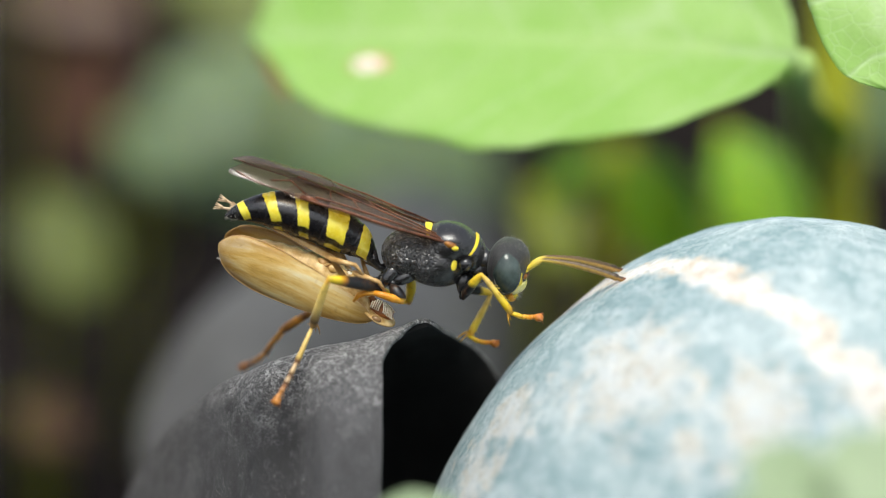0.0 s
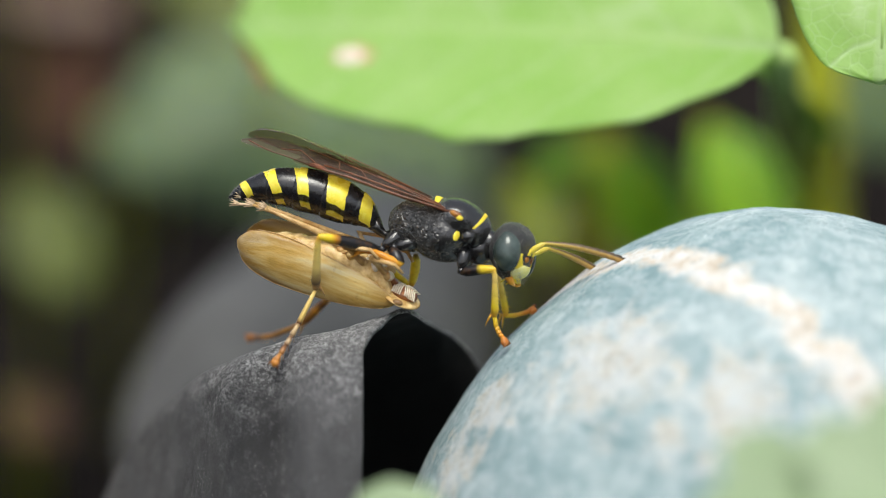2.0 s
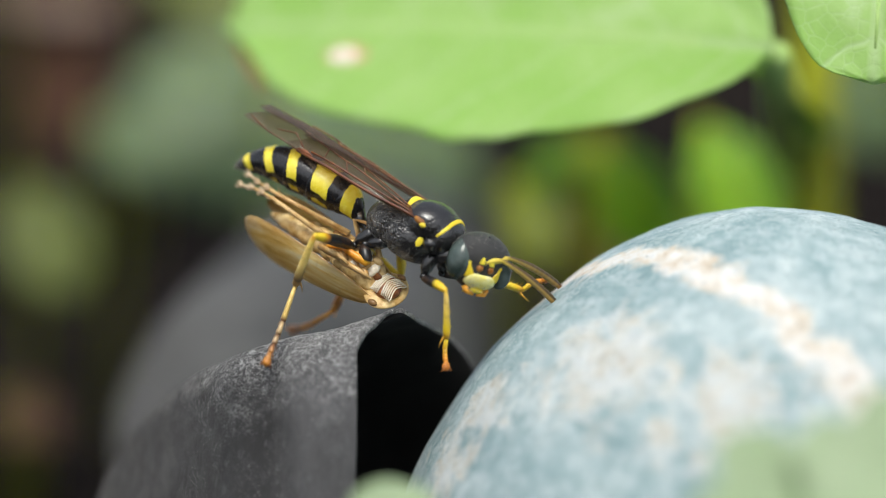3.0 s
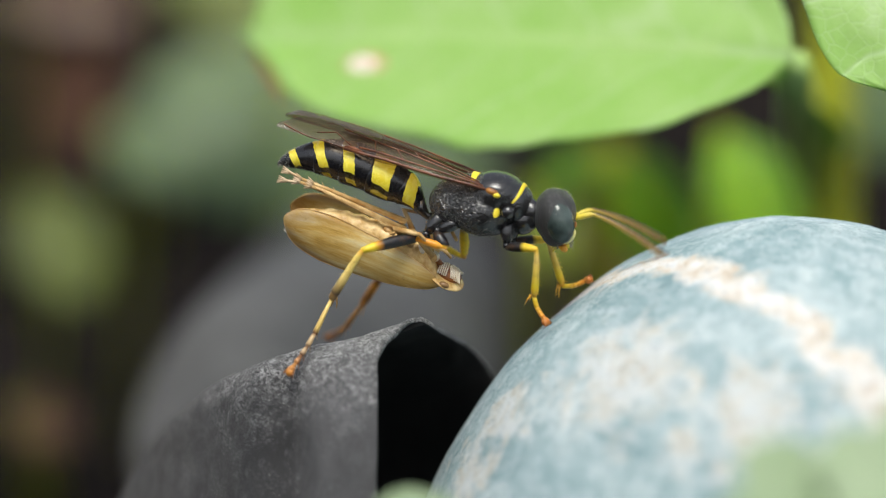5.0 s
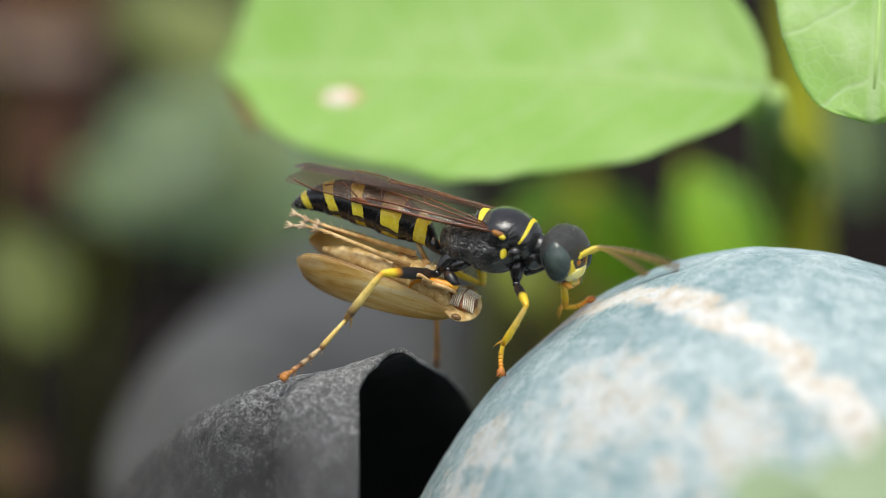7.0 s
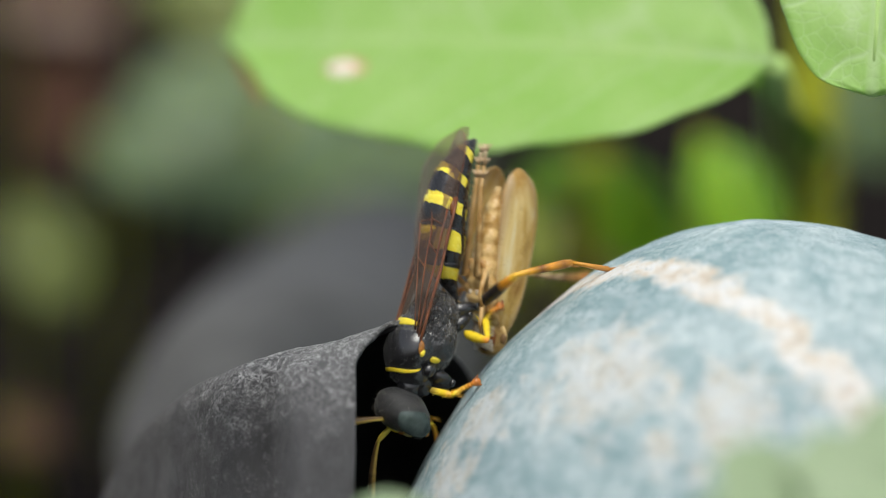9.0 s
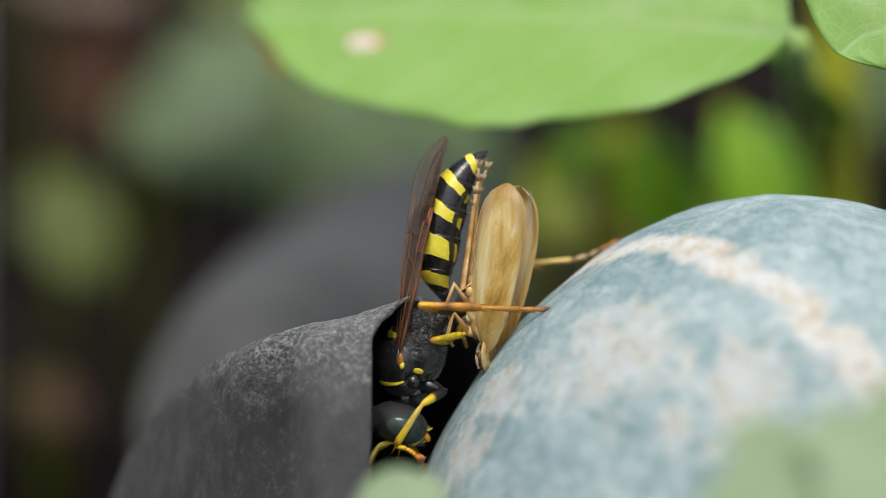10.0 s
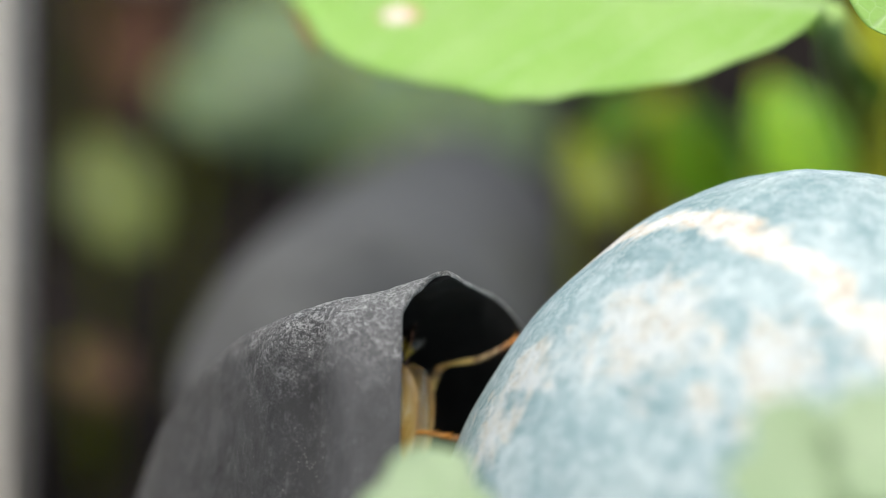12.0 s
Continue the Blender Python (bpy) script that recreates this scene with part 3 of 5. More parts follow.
leaf("bright green leaf with fine raised veins", LEAF, (17.4, 4, 15.0), (16.3, 1.0, 5.65), 6, (-0.1, -0.85, 0.35), 0.3, 0.2, 0.5, BLUNT, None, 8)


def build_stem():
    stem = tagged(empty("plant_stem", pose(20.6 * MM, 45 * MM, -31 * MM)), "thick olive green plant stem rising from the soil", "stem")
    part("stem", tube([(0, 0, 0), (-0.3, 0, 19), (-0.4, 0, 36), (-0.6, 0, 48), (-0.9, 0, 70)], [1.5, 1.35, 1.25, 1.2, 1.1], 16), STEM, stem)
    part("stem_node", tube([(-0.35, 0, 29.2), (-0.36, 0, 30), (-0.38, 0, 30.8)], [1.3, 1.5, 1.28], 16), STEM, stem, "swollen stem node")
    part("side_shoot", tube([(-0.4, 0, 34), (-2.6, -8, 36.5), (-4.4, -18, 37.6), (-6.4, -33, 38.3)], [1.1, 1.0, 0.8, 0.6], 12), RIB, stem, "thin side shoot that bears the leaf")
    return stem


build_stem()

BACK = [
    ("green leaf behind the large one, sunlight in its colour", LEAF_LIT, (19.5, 36, 5.0), (13.6, 25, 8.6), 2.0, (0, -0.8, 0.6)),
    ("dull grey-green leaf of a garden weed", LEAF_DULL, (-4, 100, 15), (-17, 96, 3), 6.5, (0, -0.8, 0.6)),
    ("dull grey-green leaf of a garden weed", LEAF_DULL, (-10, 92, 12), (-20, 90, 10.5), 2.6, (0, -0.8, 0.6)),
    ("dull grey-green leaf of a garden weed", LEAF_DULL, (-9, 94, 3), (-2, 92, 6), 2.8, (0, -0.8, 0.6)),
    ("dull grey-green leaf of a garden weed", LEAF_DULL, (-23, 98, 8.5), (-13, 96, 5), 4.2, (0, -0.8, 0.6)),
    ("pale yellow-green rounded weed leaf", LEAF_PALE, (-26.6, 85, 3.8), (-22.6, 83, -3.4), 3.0, (0, -0.9, 0.4)),
    ("olive green leaf of a weed", LEAF_PALE, (-24, 130, 25), (-6, 130, 15), 4.5, (0, -0.8, 0.6)),
    ("pinkish dry withered leaf", PINKISH, (-34, 120, 21), (-23, 118, 18.5), 3.6, (0, -0.8, 0.6)),
    ("brown dead leaf lying on the soil", DRY, (-27, 80, -10), (-23.5, 80, -12.5), 1.8, (0, -0.8, 0.6)),
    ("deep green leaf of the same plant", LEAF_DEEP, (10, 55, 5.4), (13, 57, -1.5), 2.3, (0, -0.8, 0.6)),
    ("green leaf of the same plant, sunlight in its colour", LEAF_LIT, (15.2, 52, 6.4), (18.2, 50, -1.5), 2.5, (0.2, -0.8, 0.6)),
    ("brown dead leaf lying on the soil", DRY, (9.5, 78, 0.6), (14, 78, -1.6), 1.6, (0, -0.8, 0.6)),
    ("yellowing green leaf near the soil", LEAF_GOLD, (5.0, 54, 3.2), (6.6, 50, -1.2), 1.7, (0, -0.8, 0.6)),
    ("dull grey-green leaf of a garden weed", LEAF_DULL, (25, 70, 12), (28, 70, 5), 2.6, (0, -0.8, 0.6)),
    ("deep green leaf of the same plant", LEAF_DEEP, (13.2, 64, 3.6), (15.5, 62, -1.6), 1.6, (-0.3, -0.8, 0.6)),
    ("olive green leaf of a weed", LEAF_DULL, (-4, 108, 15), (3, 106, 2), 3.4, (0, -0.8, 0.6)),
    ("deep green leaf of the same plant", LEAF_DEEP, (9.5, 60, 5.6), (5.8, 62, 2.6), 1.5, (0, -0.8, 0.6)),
    ("pinkish dry withered leaf", PINKISH, (13, 110, 20), (17, 108, 13), 2.6, (0, -0.8, 0.6)),
]
for k, (label, mat, a, b, w, f) in enumerate(BACK):
    leaf(label, mat, a, b, w, f, 0.6, 0.4, 0.8, None, [a, (a[0] * 0.9 + b[0] * 0.1, a[1] + 6, a[2] - 6), (a[0], a[1] + 8, ground_height(a[0], a[1] + 8) - 1)], 20 + k)


leaf("reddish brown withered leaf hanging down", BARK, (-26, 122, 46), (-28.5, 118, 6), 4.8, (0.1, -0.9, 0.3), 1.0, 0.6, 1.2, None, [(-23, 122, 46), (-20, 132, 50), (-14, 150, ground_height(-14, 150) - 1)], 50)


def build_board():
    bm = bmesh.new()
    bmesh.ops.create_cube(bm, size=1, matrix=Matrix.Translation((-42.5, 62, 5)) @ Matrix.Diagonal((30, 10, 90, 1)))
    bmesh.ops.bevel(bm, geom=bm.edges, offset=0.8, segments=3, affect="EDGES")
    bmesh.ops.subdivide_edges(bm, edges=bm.edges, cuts=5, use_grid_fill=True)
    for v in bm.verts:
        v.co += v.co.normalized() * 0.3 * noise.noise(v.co * 0.3)
    return tagged(part("edging_board", bm, CONCRETE), "weathered pale speckled edging board", "board")


build_board()


def lobed_leaf(label, mat, centre, radius, face, lobes, seed, spin=0.0):
    """A small round lobed leaf on a stalk that comes up from the ground."""
    z = Vector(face).normalized()
    x = Vector((1, 0, 0)) - z * z.x
    x.normalize()
    m = Matrix((x, z.cross(x), z)).transposed().to_4x4()
    m.translation = Vector(centre) * MM
    thing = tagged(empty("leaf", m), label, "leaf", "leaves in front")
    bm = bmesh.new()
    tops = []
    n = 96
    for side in (0, 1):
        rings = [[bm.verts.new((0, 0, -0.2 * side))] * n]
        for i in range(1, 13):
            f = i / 12
            ring = []
            for k in range(n):
                a = 2 * math.pi * k / n
                r = radius * f * (1 - 0.22 * f * abs(math.sin(lobes * (a + spin) / 2)) ** 6 * 1.0 + 0.05 * noise.noise((math.cos(a) * 2, math.sin(a) * 2, seed)))
                ring.append(bm.verts.new((r * math.cos(a), r * math.sin(a), 0.12 * r * f + 0.15 * noise.noise((math.cos(a) * r, math.sin(a) * r, seed)) - 0.2 * side * (1 - 0.6 * f))))
            rings.append(ring)
        for k in range(n):
            j = (k + 1) % n
            bm.faces.new((rings[0][0], rings[1][k], rings[1][j]))
        skin(bm, rings[1:], True, False)
        tops.append(rings[-1])
    for k in range(n):
        j = (k + 1) % n
        bm.faces.new((tops[0][k], tops[0][j], tops[1][j], tops[1][k]))
    part("leaf_blade", bm, mat, thing)
    inv = m.inverted()
    foot = Vector((centre[0] + 1, centre[1] + 4, -31))
    pts = [Vector((0, 0, -0.1)), inv @ ((Vector(centre) + Vector((0.5, 3, -3))) * MM) / MM, inv @ (foot * MM) / MM]
    part("leaf_stalk", tube(pts, 0.3, 8), STEM, thing, "thin green leaf stalk")
    return thing


lobed_leaf("soft green lobed leaf in front of the stone", LEAF_NEAR, (10.6, -22, -7.8), 3.05, (0.1, -0.75, 0.65), 5, 2, 0.4)
lobed_leaf("soft green lobed leaf in front of the stone", LEAF_NEAR, (12.9, -22, -6.6), 2.6, (-0.2, -0.8, 0.6), 5, 6, 1.2)
lobed_leaf("small green heart-shaped leaf in front of the pipe", LEAF_NEAR, (-0.75, -15, -9.25), 2.15, (0, -0.8, 0.6), 3, 4, 0.55)


# ---------------------------------------------------------------- the digger wasp
def bulge(lumps, x, a, axis_z=-0.2, p=14):
    """Distance from the body axis to the skin of a group of merged ellipsoids."""
    d = Vector((0, math.cos(a), math.sin(a)))
    total = 0.02 ** p
    for (cx, cy, cz), (rx, ry, rz) in lumps:
        o = Vector(((x - cx) / rx, -cy / ry, (axis_z - cz) / rz))
        w = Vector((0, d.y / ry, d.z / rz))
        q = w.dot(o) ** 2 - w.dot(w) * (o.dot(o) - 1)
        if q > 0:
            t = (-w.dot(o) + math.sqrt(q)) / w.dot(w)
            if t > 0:
                total += t ** p
    return total ** (1 / p)


def lump_body(lumps, x0, x1, nx=70, na=64, axis_z=-0.2):
    bm = bmesh.new()
    rings = []
    for i in range(nx):
        x = x0 + (x1 - x0) * (0.5 - 0.5 * math.cos(math.pi * i / (nx - 1)))
        ring = []
        for k in range(na):
            a = 2 * math.pi * k / na
            r = bulge(lumps, x, a, axis_z)
            ring.append(bm.verts.new((x, r * math.cos(a), axis_z + r * math.sin(a))))
        rings.append(ring)
    skin(bm, rings)
    return bm


def patch(lumps, a0, a1, edge0, edge1, lift=0.03, axis_z=-0.2, na=24, nx=8):
    """A raised coloured field on such a skin between two angles; edge0 and edge1 give its x range at a share of the way."""
    bm = bmesh.new()
    rows = []
    for i in range(na + 1):
        w = i / na
        a = radians(a0 + (a1 - a0) * w)
        row = []
        for j in range(nx + 1):
            v = j / nx
            x = edge0(w) + (edge1(w) - edge0(w)) * v
            rim = i in (0, na) or j in (0, nx)
            r = bulge(lumps, x, a, axis_z) + (-0.03 if rim else lift)
            row.append(bm.verts.new((x, r * math.cos(a), axis_z + r * math.sin(a))))
        rows.append(row)
    skin(bm, rows, False, False)
    return bm


def hairs(points, length, radius=0.005, bm=None):
    """Short fine hairs: rows of (root, direction)."""
    bm = bm or bmesh.new()
    for p, d in points:
        side = d.orthogonal().normalized() * radius
        other = d.cross(side).normalized() * radius
        tip = bm.verts.new(p + d * length * random.uniform(0.6, 1.3))
        a, b, c = bm.verts.new(p + side), bm.verts.new(p - side * 0.5 + other), bm.verts.new(p - side * 0.5 - other)
        for f in ((a, b, tip), (b, c, tip), (c, a, tip)):
            bm.faces.new(f)
    return bm


def skin_points(lumps, x0, x1, a0, a1, count, axis_z=-0.2, back=0.5):
    out = []
    for _ in range(count):
        x, a = random.uniform(x0, x1), radians(random.uniform(a0, a1))
        r = bulge(lumps, x, a, axis_z)
        n = Vector((0, math.cos(a), math.sin(a)))
        d = (n + Vector((-back, 0, 0)) + Vector([random.uniform(-0.4, 0.4) for _ in range(3)])).normalized()
        out.append((Vector((x, 0, axis_z)) + n * r * 0.985, d))
    return out


TRUNK = [((0.45, 0, 0.22), (1.05, 1.14, 0.76)), ((0.10, 0, -0.50), (1.15, 1.20, 0.88)), ((-1.00, 0, -0.35), (0.92, 1.08, 0.85)),
         ((-0.45, 0, 0.30), (0.36, 0.66, 0.52)), ((1.25, 0, -0.05), (0.52, 0.92, 0.72)), ((-0.35, 0, -0.45), (0.7, 1.12, 0.80))]
SKULL = [((-0.02, 0, 0.06), (0.66, 1.14, 0.98)), ((0.12, 0, -0.30), (0.54, 0.95, 0.84)), ((-0.25, 0, 0.2), (0.43, 0.95, 0.78))]
# where each leg base (coxa) starts and ends, right side mirrored
COXAE = [((1.05, 0.48, -0.70), (1.14, 0.72, -1.42), 0.27), ((-0.72, 0.58, -0.95), (-1.32, 0.74, -1.32), 0.25), ((-1.30, 0.45, -0.78), (-1.72, 0.76, -1.48), 0.29)]


def face_patch(rows, lift, bulge_out=0.0):
    """A coloured field on the front of the head; rows of (z, inner y, outer y)."""
    bm = bmesh.new()
    grid = []
    for i in range(17):
        u = i / 16
        z = rows[0][0] + (rows[-1][0] - rows[0][0]) * u
        a = curve_at([((r[0] - rows[0][0]) / (rows[-1][0] - rows[0][0]), r[1]) for r in rows], u)
        b = curve_at([((r[0] - rows[0][0]) / (rows[-1][0] - rows[0][0]), r[2]) for r in rows], u)
        row = []
        for j in range(15):
            v = j / 14
            y = a + (b - a) * v
            x = max(cx + rx * math.sqrt(max(0.0, 1 - (y / ry) ** 2 - ((z - cz) / rz) ** 2)) for (cx, cy, cz), (rx, ry, rz) in SKULL)
            rim = i in (0, 16) or j in (0, 14)
            row.append(bm.verts.new((x + (-0.05 if rim else lift + bulge_out * math.sin(math.pi * u) * math.sin(math.pi * v)), y, z)))
        grid.append(row)
    skin(bm, grid, False, False)
    return bm


HINGES = []


def build_wasp():
    wasp = tagged(empty("wasp"), "black digger wasp with yellow bands carrying a hopper", "wasp")
    p = {"wasp": wasp}
    thorax = part("thorax", lump_body(TRUNK, -1.93, 1.78, 90, 80), CUTICLE, wasp, "black net-wrinkled thorax")
    part("mesonotum", patch(TRUNK, 28, 152, lambda w: -0.12 + 0.1 * abs(w - 0.5), lambda w: 1.22 - 0.5 * (2 * w - 1) ** 2, 0.02, -0.2, 30, 20), SHINE, thorax, "shiny black back plate")
    part("pronotum_band", patch(TRUNK, 12, 168, lambda w: 1.31 - 0.25 * (2 * w - 1) ** 4, lambda w: 1.45 - 0.30 * (2 * w - 1) ** 4, 0.04), YEL, thorax, "yellow collar band")
    part("scutellum_band", patch(TRUNK, 44, 136, lambda w: -0.54 + 0.1 * (2 * w - 1) ** 2, lambda w: -0.24 - 0.1 * (2 * w - 1) ** 2, 0.03), YEL, thorax, "yellow band on the scutellum")
    for s in (-1, 1):
        a = 188 if s < 0 else -8
        part("side_spot", patch(TRUNK, a - 10, a + 10, lambda w: 0.66 - 0.12 * math.sqrt(max(0, 1 - (2 * w - 1) ** 2)), lambda w: 0.66 + 0.12 * math.sqrt(max(0, 1 - (2 * w - 1) ** 2)) + 0.005, 0.035, -0.2, 14, 6), YEL, thorax, "yellow side spot")
        part("tegula", ball((0.44, s * 1.04, 0.36), (0.27, 0.14, 0.13), None, pose(0, 0, 0, 0, 14, 0)), AMBER, thorax, "amber wing joint")
        part("tegula_spot", ball((0.60, s * 1.13, 0.28), (0.13, 0.07, 0.09)), YEL, thorax)
        part("pronotal_lobe", ball((1.06, s * 1.00, -0.27), (0.24, 0.20, 0.23)), SHINE, thorax, "shiny black shoulder knob")
        part("mesonotum_seam", tube([(1.0, s * 0.86, 0.36), (0.7, s * 0.92, 0.52), (0.3, s * 0.86, 0.66), (-0.05, s * 0.74, 0.72)], [0.02, 0.045, 0.045, 0.02], 8), SHINE, thorax, "raised black seam over the wing base")
        for a, b, r in COXAE:
            a, b = Vector((a[0], s * a[1], a[2])), Vector((b[0], s * b[1], b[2]))
            part("coxa", tube([a, a.lerp(b, 0.35), a.lerp(b, 0.75), b], [r * 0.9, r, r * 0.8, r * 0.45], 16), SHINE, wasp, "black leg base")
            part("trochanter", tube([a.lerp(b, 0.95), a.lerp(b, 1.08), a.lerp(b, 1.2)], [0.10, 0.15, 0.11], 12), SHINE, wasp)
    part("thorax_hair", hairs(skin_points(TRUNK, -1.6, 1.2, 200, 340, 900) + skin_points(TRUNK, -1.7, 1.2, 10, 170, 260), 0.13, 0.003), HAIR, thorax, "short silvery hairs")
    # abdomen: waist at its pivot, plates overlap backwards
    gaster = part("abdomen", tube([(0.22, 0, 0.06), (0.0, 0, 0.0), (-0.22, 0, 0.12), (-0.5, 0, 0.36)], [0.17, 0.13, 0.19, 0.32], 14), SHINE, wasp, "narrow black waist", (-1.9, 0, -1.0))
    p["abdomen"] = gaster
    # backward reach, radius, height of the axis
    prof = [(0.1, 0.12, 0.08), (0.3, 0.20, 0.22), (0.6, 0.38, 0.46), (1.0, 0.58, 0.68), (1.8, 0.76, 0.84), (2.9, 0.78, 0.97), (3.8, 0.70, 0.94), (4.5, 0.57, 0.80), (5.1, 0.38, 0.56), (5.5, 0.22, 0.32), (5.75, 0.05, 0.14)]
    radius_at, height_at = [(q[0], q[1]) for q in prof], [(q[0], q[2]) for q in prof]
    cuts = [0.1, 1.0, 2.22, 3.3, 4.3, 5.25, 5.75]
    for k in range(6):
        a, b = cuts[k], cuts[k + 1] + (0.13 if k < 5 else 0)
        bm = bmesh.new()
        rings = []
        for i in range(21):
            x = a + (b - a) * i / 20
            slope = math.atan2(curve_at(height_at, x + 0.15) - curve_at(height_at, x - 0.15), 0.3)
            r = curve_at(radius_at, x) * (0.985 + 0.065 * (i / 20) - 0.04 * (i == 20))
            c = Vector((-x, 0, curve_at(height_at, x)))
            up = Vector((0.6 * math.sin(slope), 0, math.cos(slope))).normalized()
            rings.append([bm.verts.new(c + Vector((0, 1.10 * r * math.cos(2 * math.pi * e / 48), 0)) + up * (r * math.sin(2 * math.pi * e / 48))) for e in range(48)])
        skin(bm, rings)
        if k == 5:
            tip_faces = len(bm.faces)
            tuft = []
            for _ in range(140):
                x, a = random.uniform(5.27, 5.7), random.uniform(0, 2 * math.pi)
                r = curve_at(radius_at, x)
                tuft.append((Vector((-x, r * math.cos(a), curve_at(height_at, x) + 0.95 * r * math.sin(a))), Vector((-0.6, math.cos(a), math.sin(a))).normalized()))
            hairs(tuft, 0.15, 0.005, bm)
            bm.faces.ensure_lookup_table()
            for f in bm.faces[tip_faces:]:
                f.material_index = 1
        p["plate_%d" % k] = part("abdomen_plate", bm, [TERGITE, HAIR], gaster, "glossy black plate with a yellow band")
        if k:
            HINGES.append(Vector((-a, 0, curve_at(height_at, a))))
    # head
    head = part("head", lump_body(SKULL, -0.70, 0.66, 50, 64, 0.0), HEADSKIN, wasp, "dull black head", (2.62, 0, -0.27))
    p["head"] = head
    part("head_hair", hairs(skin_points(SKULL, -0.5, 0.5, 10, 170, 140, 0.0, -0.2) + skin_points(SKULL, 0.1, 0.5, 230, 310, 120, 0.0, -0.5), 0.15), HAIR, head, "short pale hairs")
    for s in (-1, 1):
        part("eye", ball((0.10, s * 0.78, -0.06), (0.46, 0.45, 0.82), None, pose(0, 0, 0, s * 8, -16, 0), 36, 26), EYE, head, "grey-green compound eye")
        part("face_stripe", face_patch([(-0.62, s * 0.20, s * 0.74), (-0.40, s * 0.34, s * 0.74), (-0.15, s * 0.50, s * 0.70), (0.06, s * 0.58, s * 0.66)], 0.03), YEL, head, "yellow stripe along the eye")
        part("mandible", tube([(0.34, s * 0.42, -0.98), (0.46, s * 0.32, -1.14), (0.50, s * 0.06, -1.22)], [0.13, 0.11, 0.04], 10), ORNG, head, "orange-tipped jaw")
        part("palp", tube([(0.15, s * 0.2, -0.95), (0.18, s * 0.26, -1.15), (0.1, s * 0.3, -1.3)], [0.04, 0.035, 0.025], 6), YEL, head)
        part("frons_mark", face_patch([(0.02, s * 0.08, s * 0.30), (0.14, s * 0.10, s * 0.27), (0.30, s * 0.14, s * 0.22)], 0.04), YEL, head, "small yellow mark on the forehead")
        part("antenna_socket", ball((0.58, s * 0.2, -0.14), (0.12, 0.15, 0.15), None, None, 12, 8), AMBER, head)
    part("clypeus", face_patch([(-1.0, -0.26, 0.26), (-0.92, -0.46, 0.46), (-0.74, -0.64, 0.64), (-0.52, -0.58, 0.58), (-0.34, -0.30, 0.30)], 0.05, 0.06), FACE, head, "pale yellow face shield")
    part("labrum", ball((0.50, 0, -1.02), (0.12, 0.26, 0.12), None, None, 16, 10), YEL, head, "yellow lip")
    part("clypeus_hair", hairs([(Vector((0.60, random.uniform(-0.45, 0.45), random.uniform(-1.05, -0.6))), Vector((0.9, random.uniform(-0.3, 0.3), -0.6)).normalized()) for _ in range(90)], 0.16), HAIR, head, "pale fringe of hairs")
    for x, y in ((0.16, 0), (-0.02, -0.16), (-0.02, 0.16)):
        part("simple_eye", ball((x, y, 0.97), (0.08, 0.08, 0.06), None, None, 10, 8), SHINE, head)
    for ob in [head, *head.children]:
        ob.data.transform(Matrix.Diagonal((1.13, 1.0, 0.93, 1)))
    part("propleuron", ball((1.50, 0, -0.58), (0.52, 0.66, 0.52), None, pose(0, 0, 0, 0, 25, 0)), SHINE, wasp, "shiny black chest plate behind the head")
    part("neck", tube([(1.55, 0, -0.25), (1.9, 0, -0.26), (2.3, 0, -0.22)], [0.62, 0.42, 0.36], 20), SHINE, wasp, "short black neck")
    # antennae: built along x from their sockets, thick jointed whip
    for s, key in ((-1, "RA"), (1, "LA")):
        pts = [(0, 0, 0), (0.10, 0, 0.08), (0.28, 0, 0.23), (0.50, 0, 0.38), (0.58, 0, 0.42)]
        rad = [0.05, 0.08, 0.11, 0.10, 0.07]
        for k in range(11):
            x = 0.64 + 0.27 * k
            for q, f in ((0, 0.80), (0.05, 0.95), (0.225, 1.0)):
                w = (x + q - 0.6) / 3.05
                pts.append((x + q, 0, 0.44 + 0.22 * w - 0.66 * w ** 1.7))
                rad.append((0.085 + 0.05 * min(1, k / 4) - 0.03 * (k > 9)) * f)
        pts.append((3.66, 0, 0.0))
        rad.append(0.05)
        p[key] = part("antenna", tube(pts, rad, 12), ANTENNA, wasp, "dark antenna with a yellow base and underside")
    # wings: costal edge outside and low, trailing edge over the back
    shape = [(0, 0.10), (0.12, 0.5), (0.3, 1.1), (0.55, 1.7), (0.78, 1.95), (0.92, 1.5), (1, 0.35)]
    for s in (-1, 1):
        for kind, scale, drop in (("forewing", 1.0, 0.0), ("hindwing", 0.72, -0.07)):
            bm = bmesh.new()
            L = 8.3 * scale

            def lead_edge(u):
                return 0.22 * math.sin(math.pi * min(1, u * 1.05)) - 0.5 * max(0, u - 0.85) ** 1.5 * 4

            def at_uv(u, v, up=0.0):
                w = curve_at(shape, u) * (1 if scale == 1.0 else 0.85)
                z = 0.02 * math.sin(v * 9) + w * (0.30 * math.sin(0.5 * math.pi * min(1, v * 1.7)) - 0.22 * max(0, v - 0.6)) + 0.06 * noise.noise((u * 7, v * 3, s + scale)) + up
                return Vector((-u * L, (-lead_edge(u) + v * w) * (1 if s < 0 else -1), z))

            rows = [[bm.verts.new(at_uv(i / 48, j / 14)) for j in range(15)] for i in range(49)]
            skin(bm, rows, False, False)
            wing = part(kind, bm, WING, wasp, "smoky amber folded wing", (0.56 - (0.3 if scale < 1 else 0), s * 1.0, 0.36 + drop))
            p["wing_%s_%d" % (kind, s)] = wing
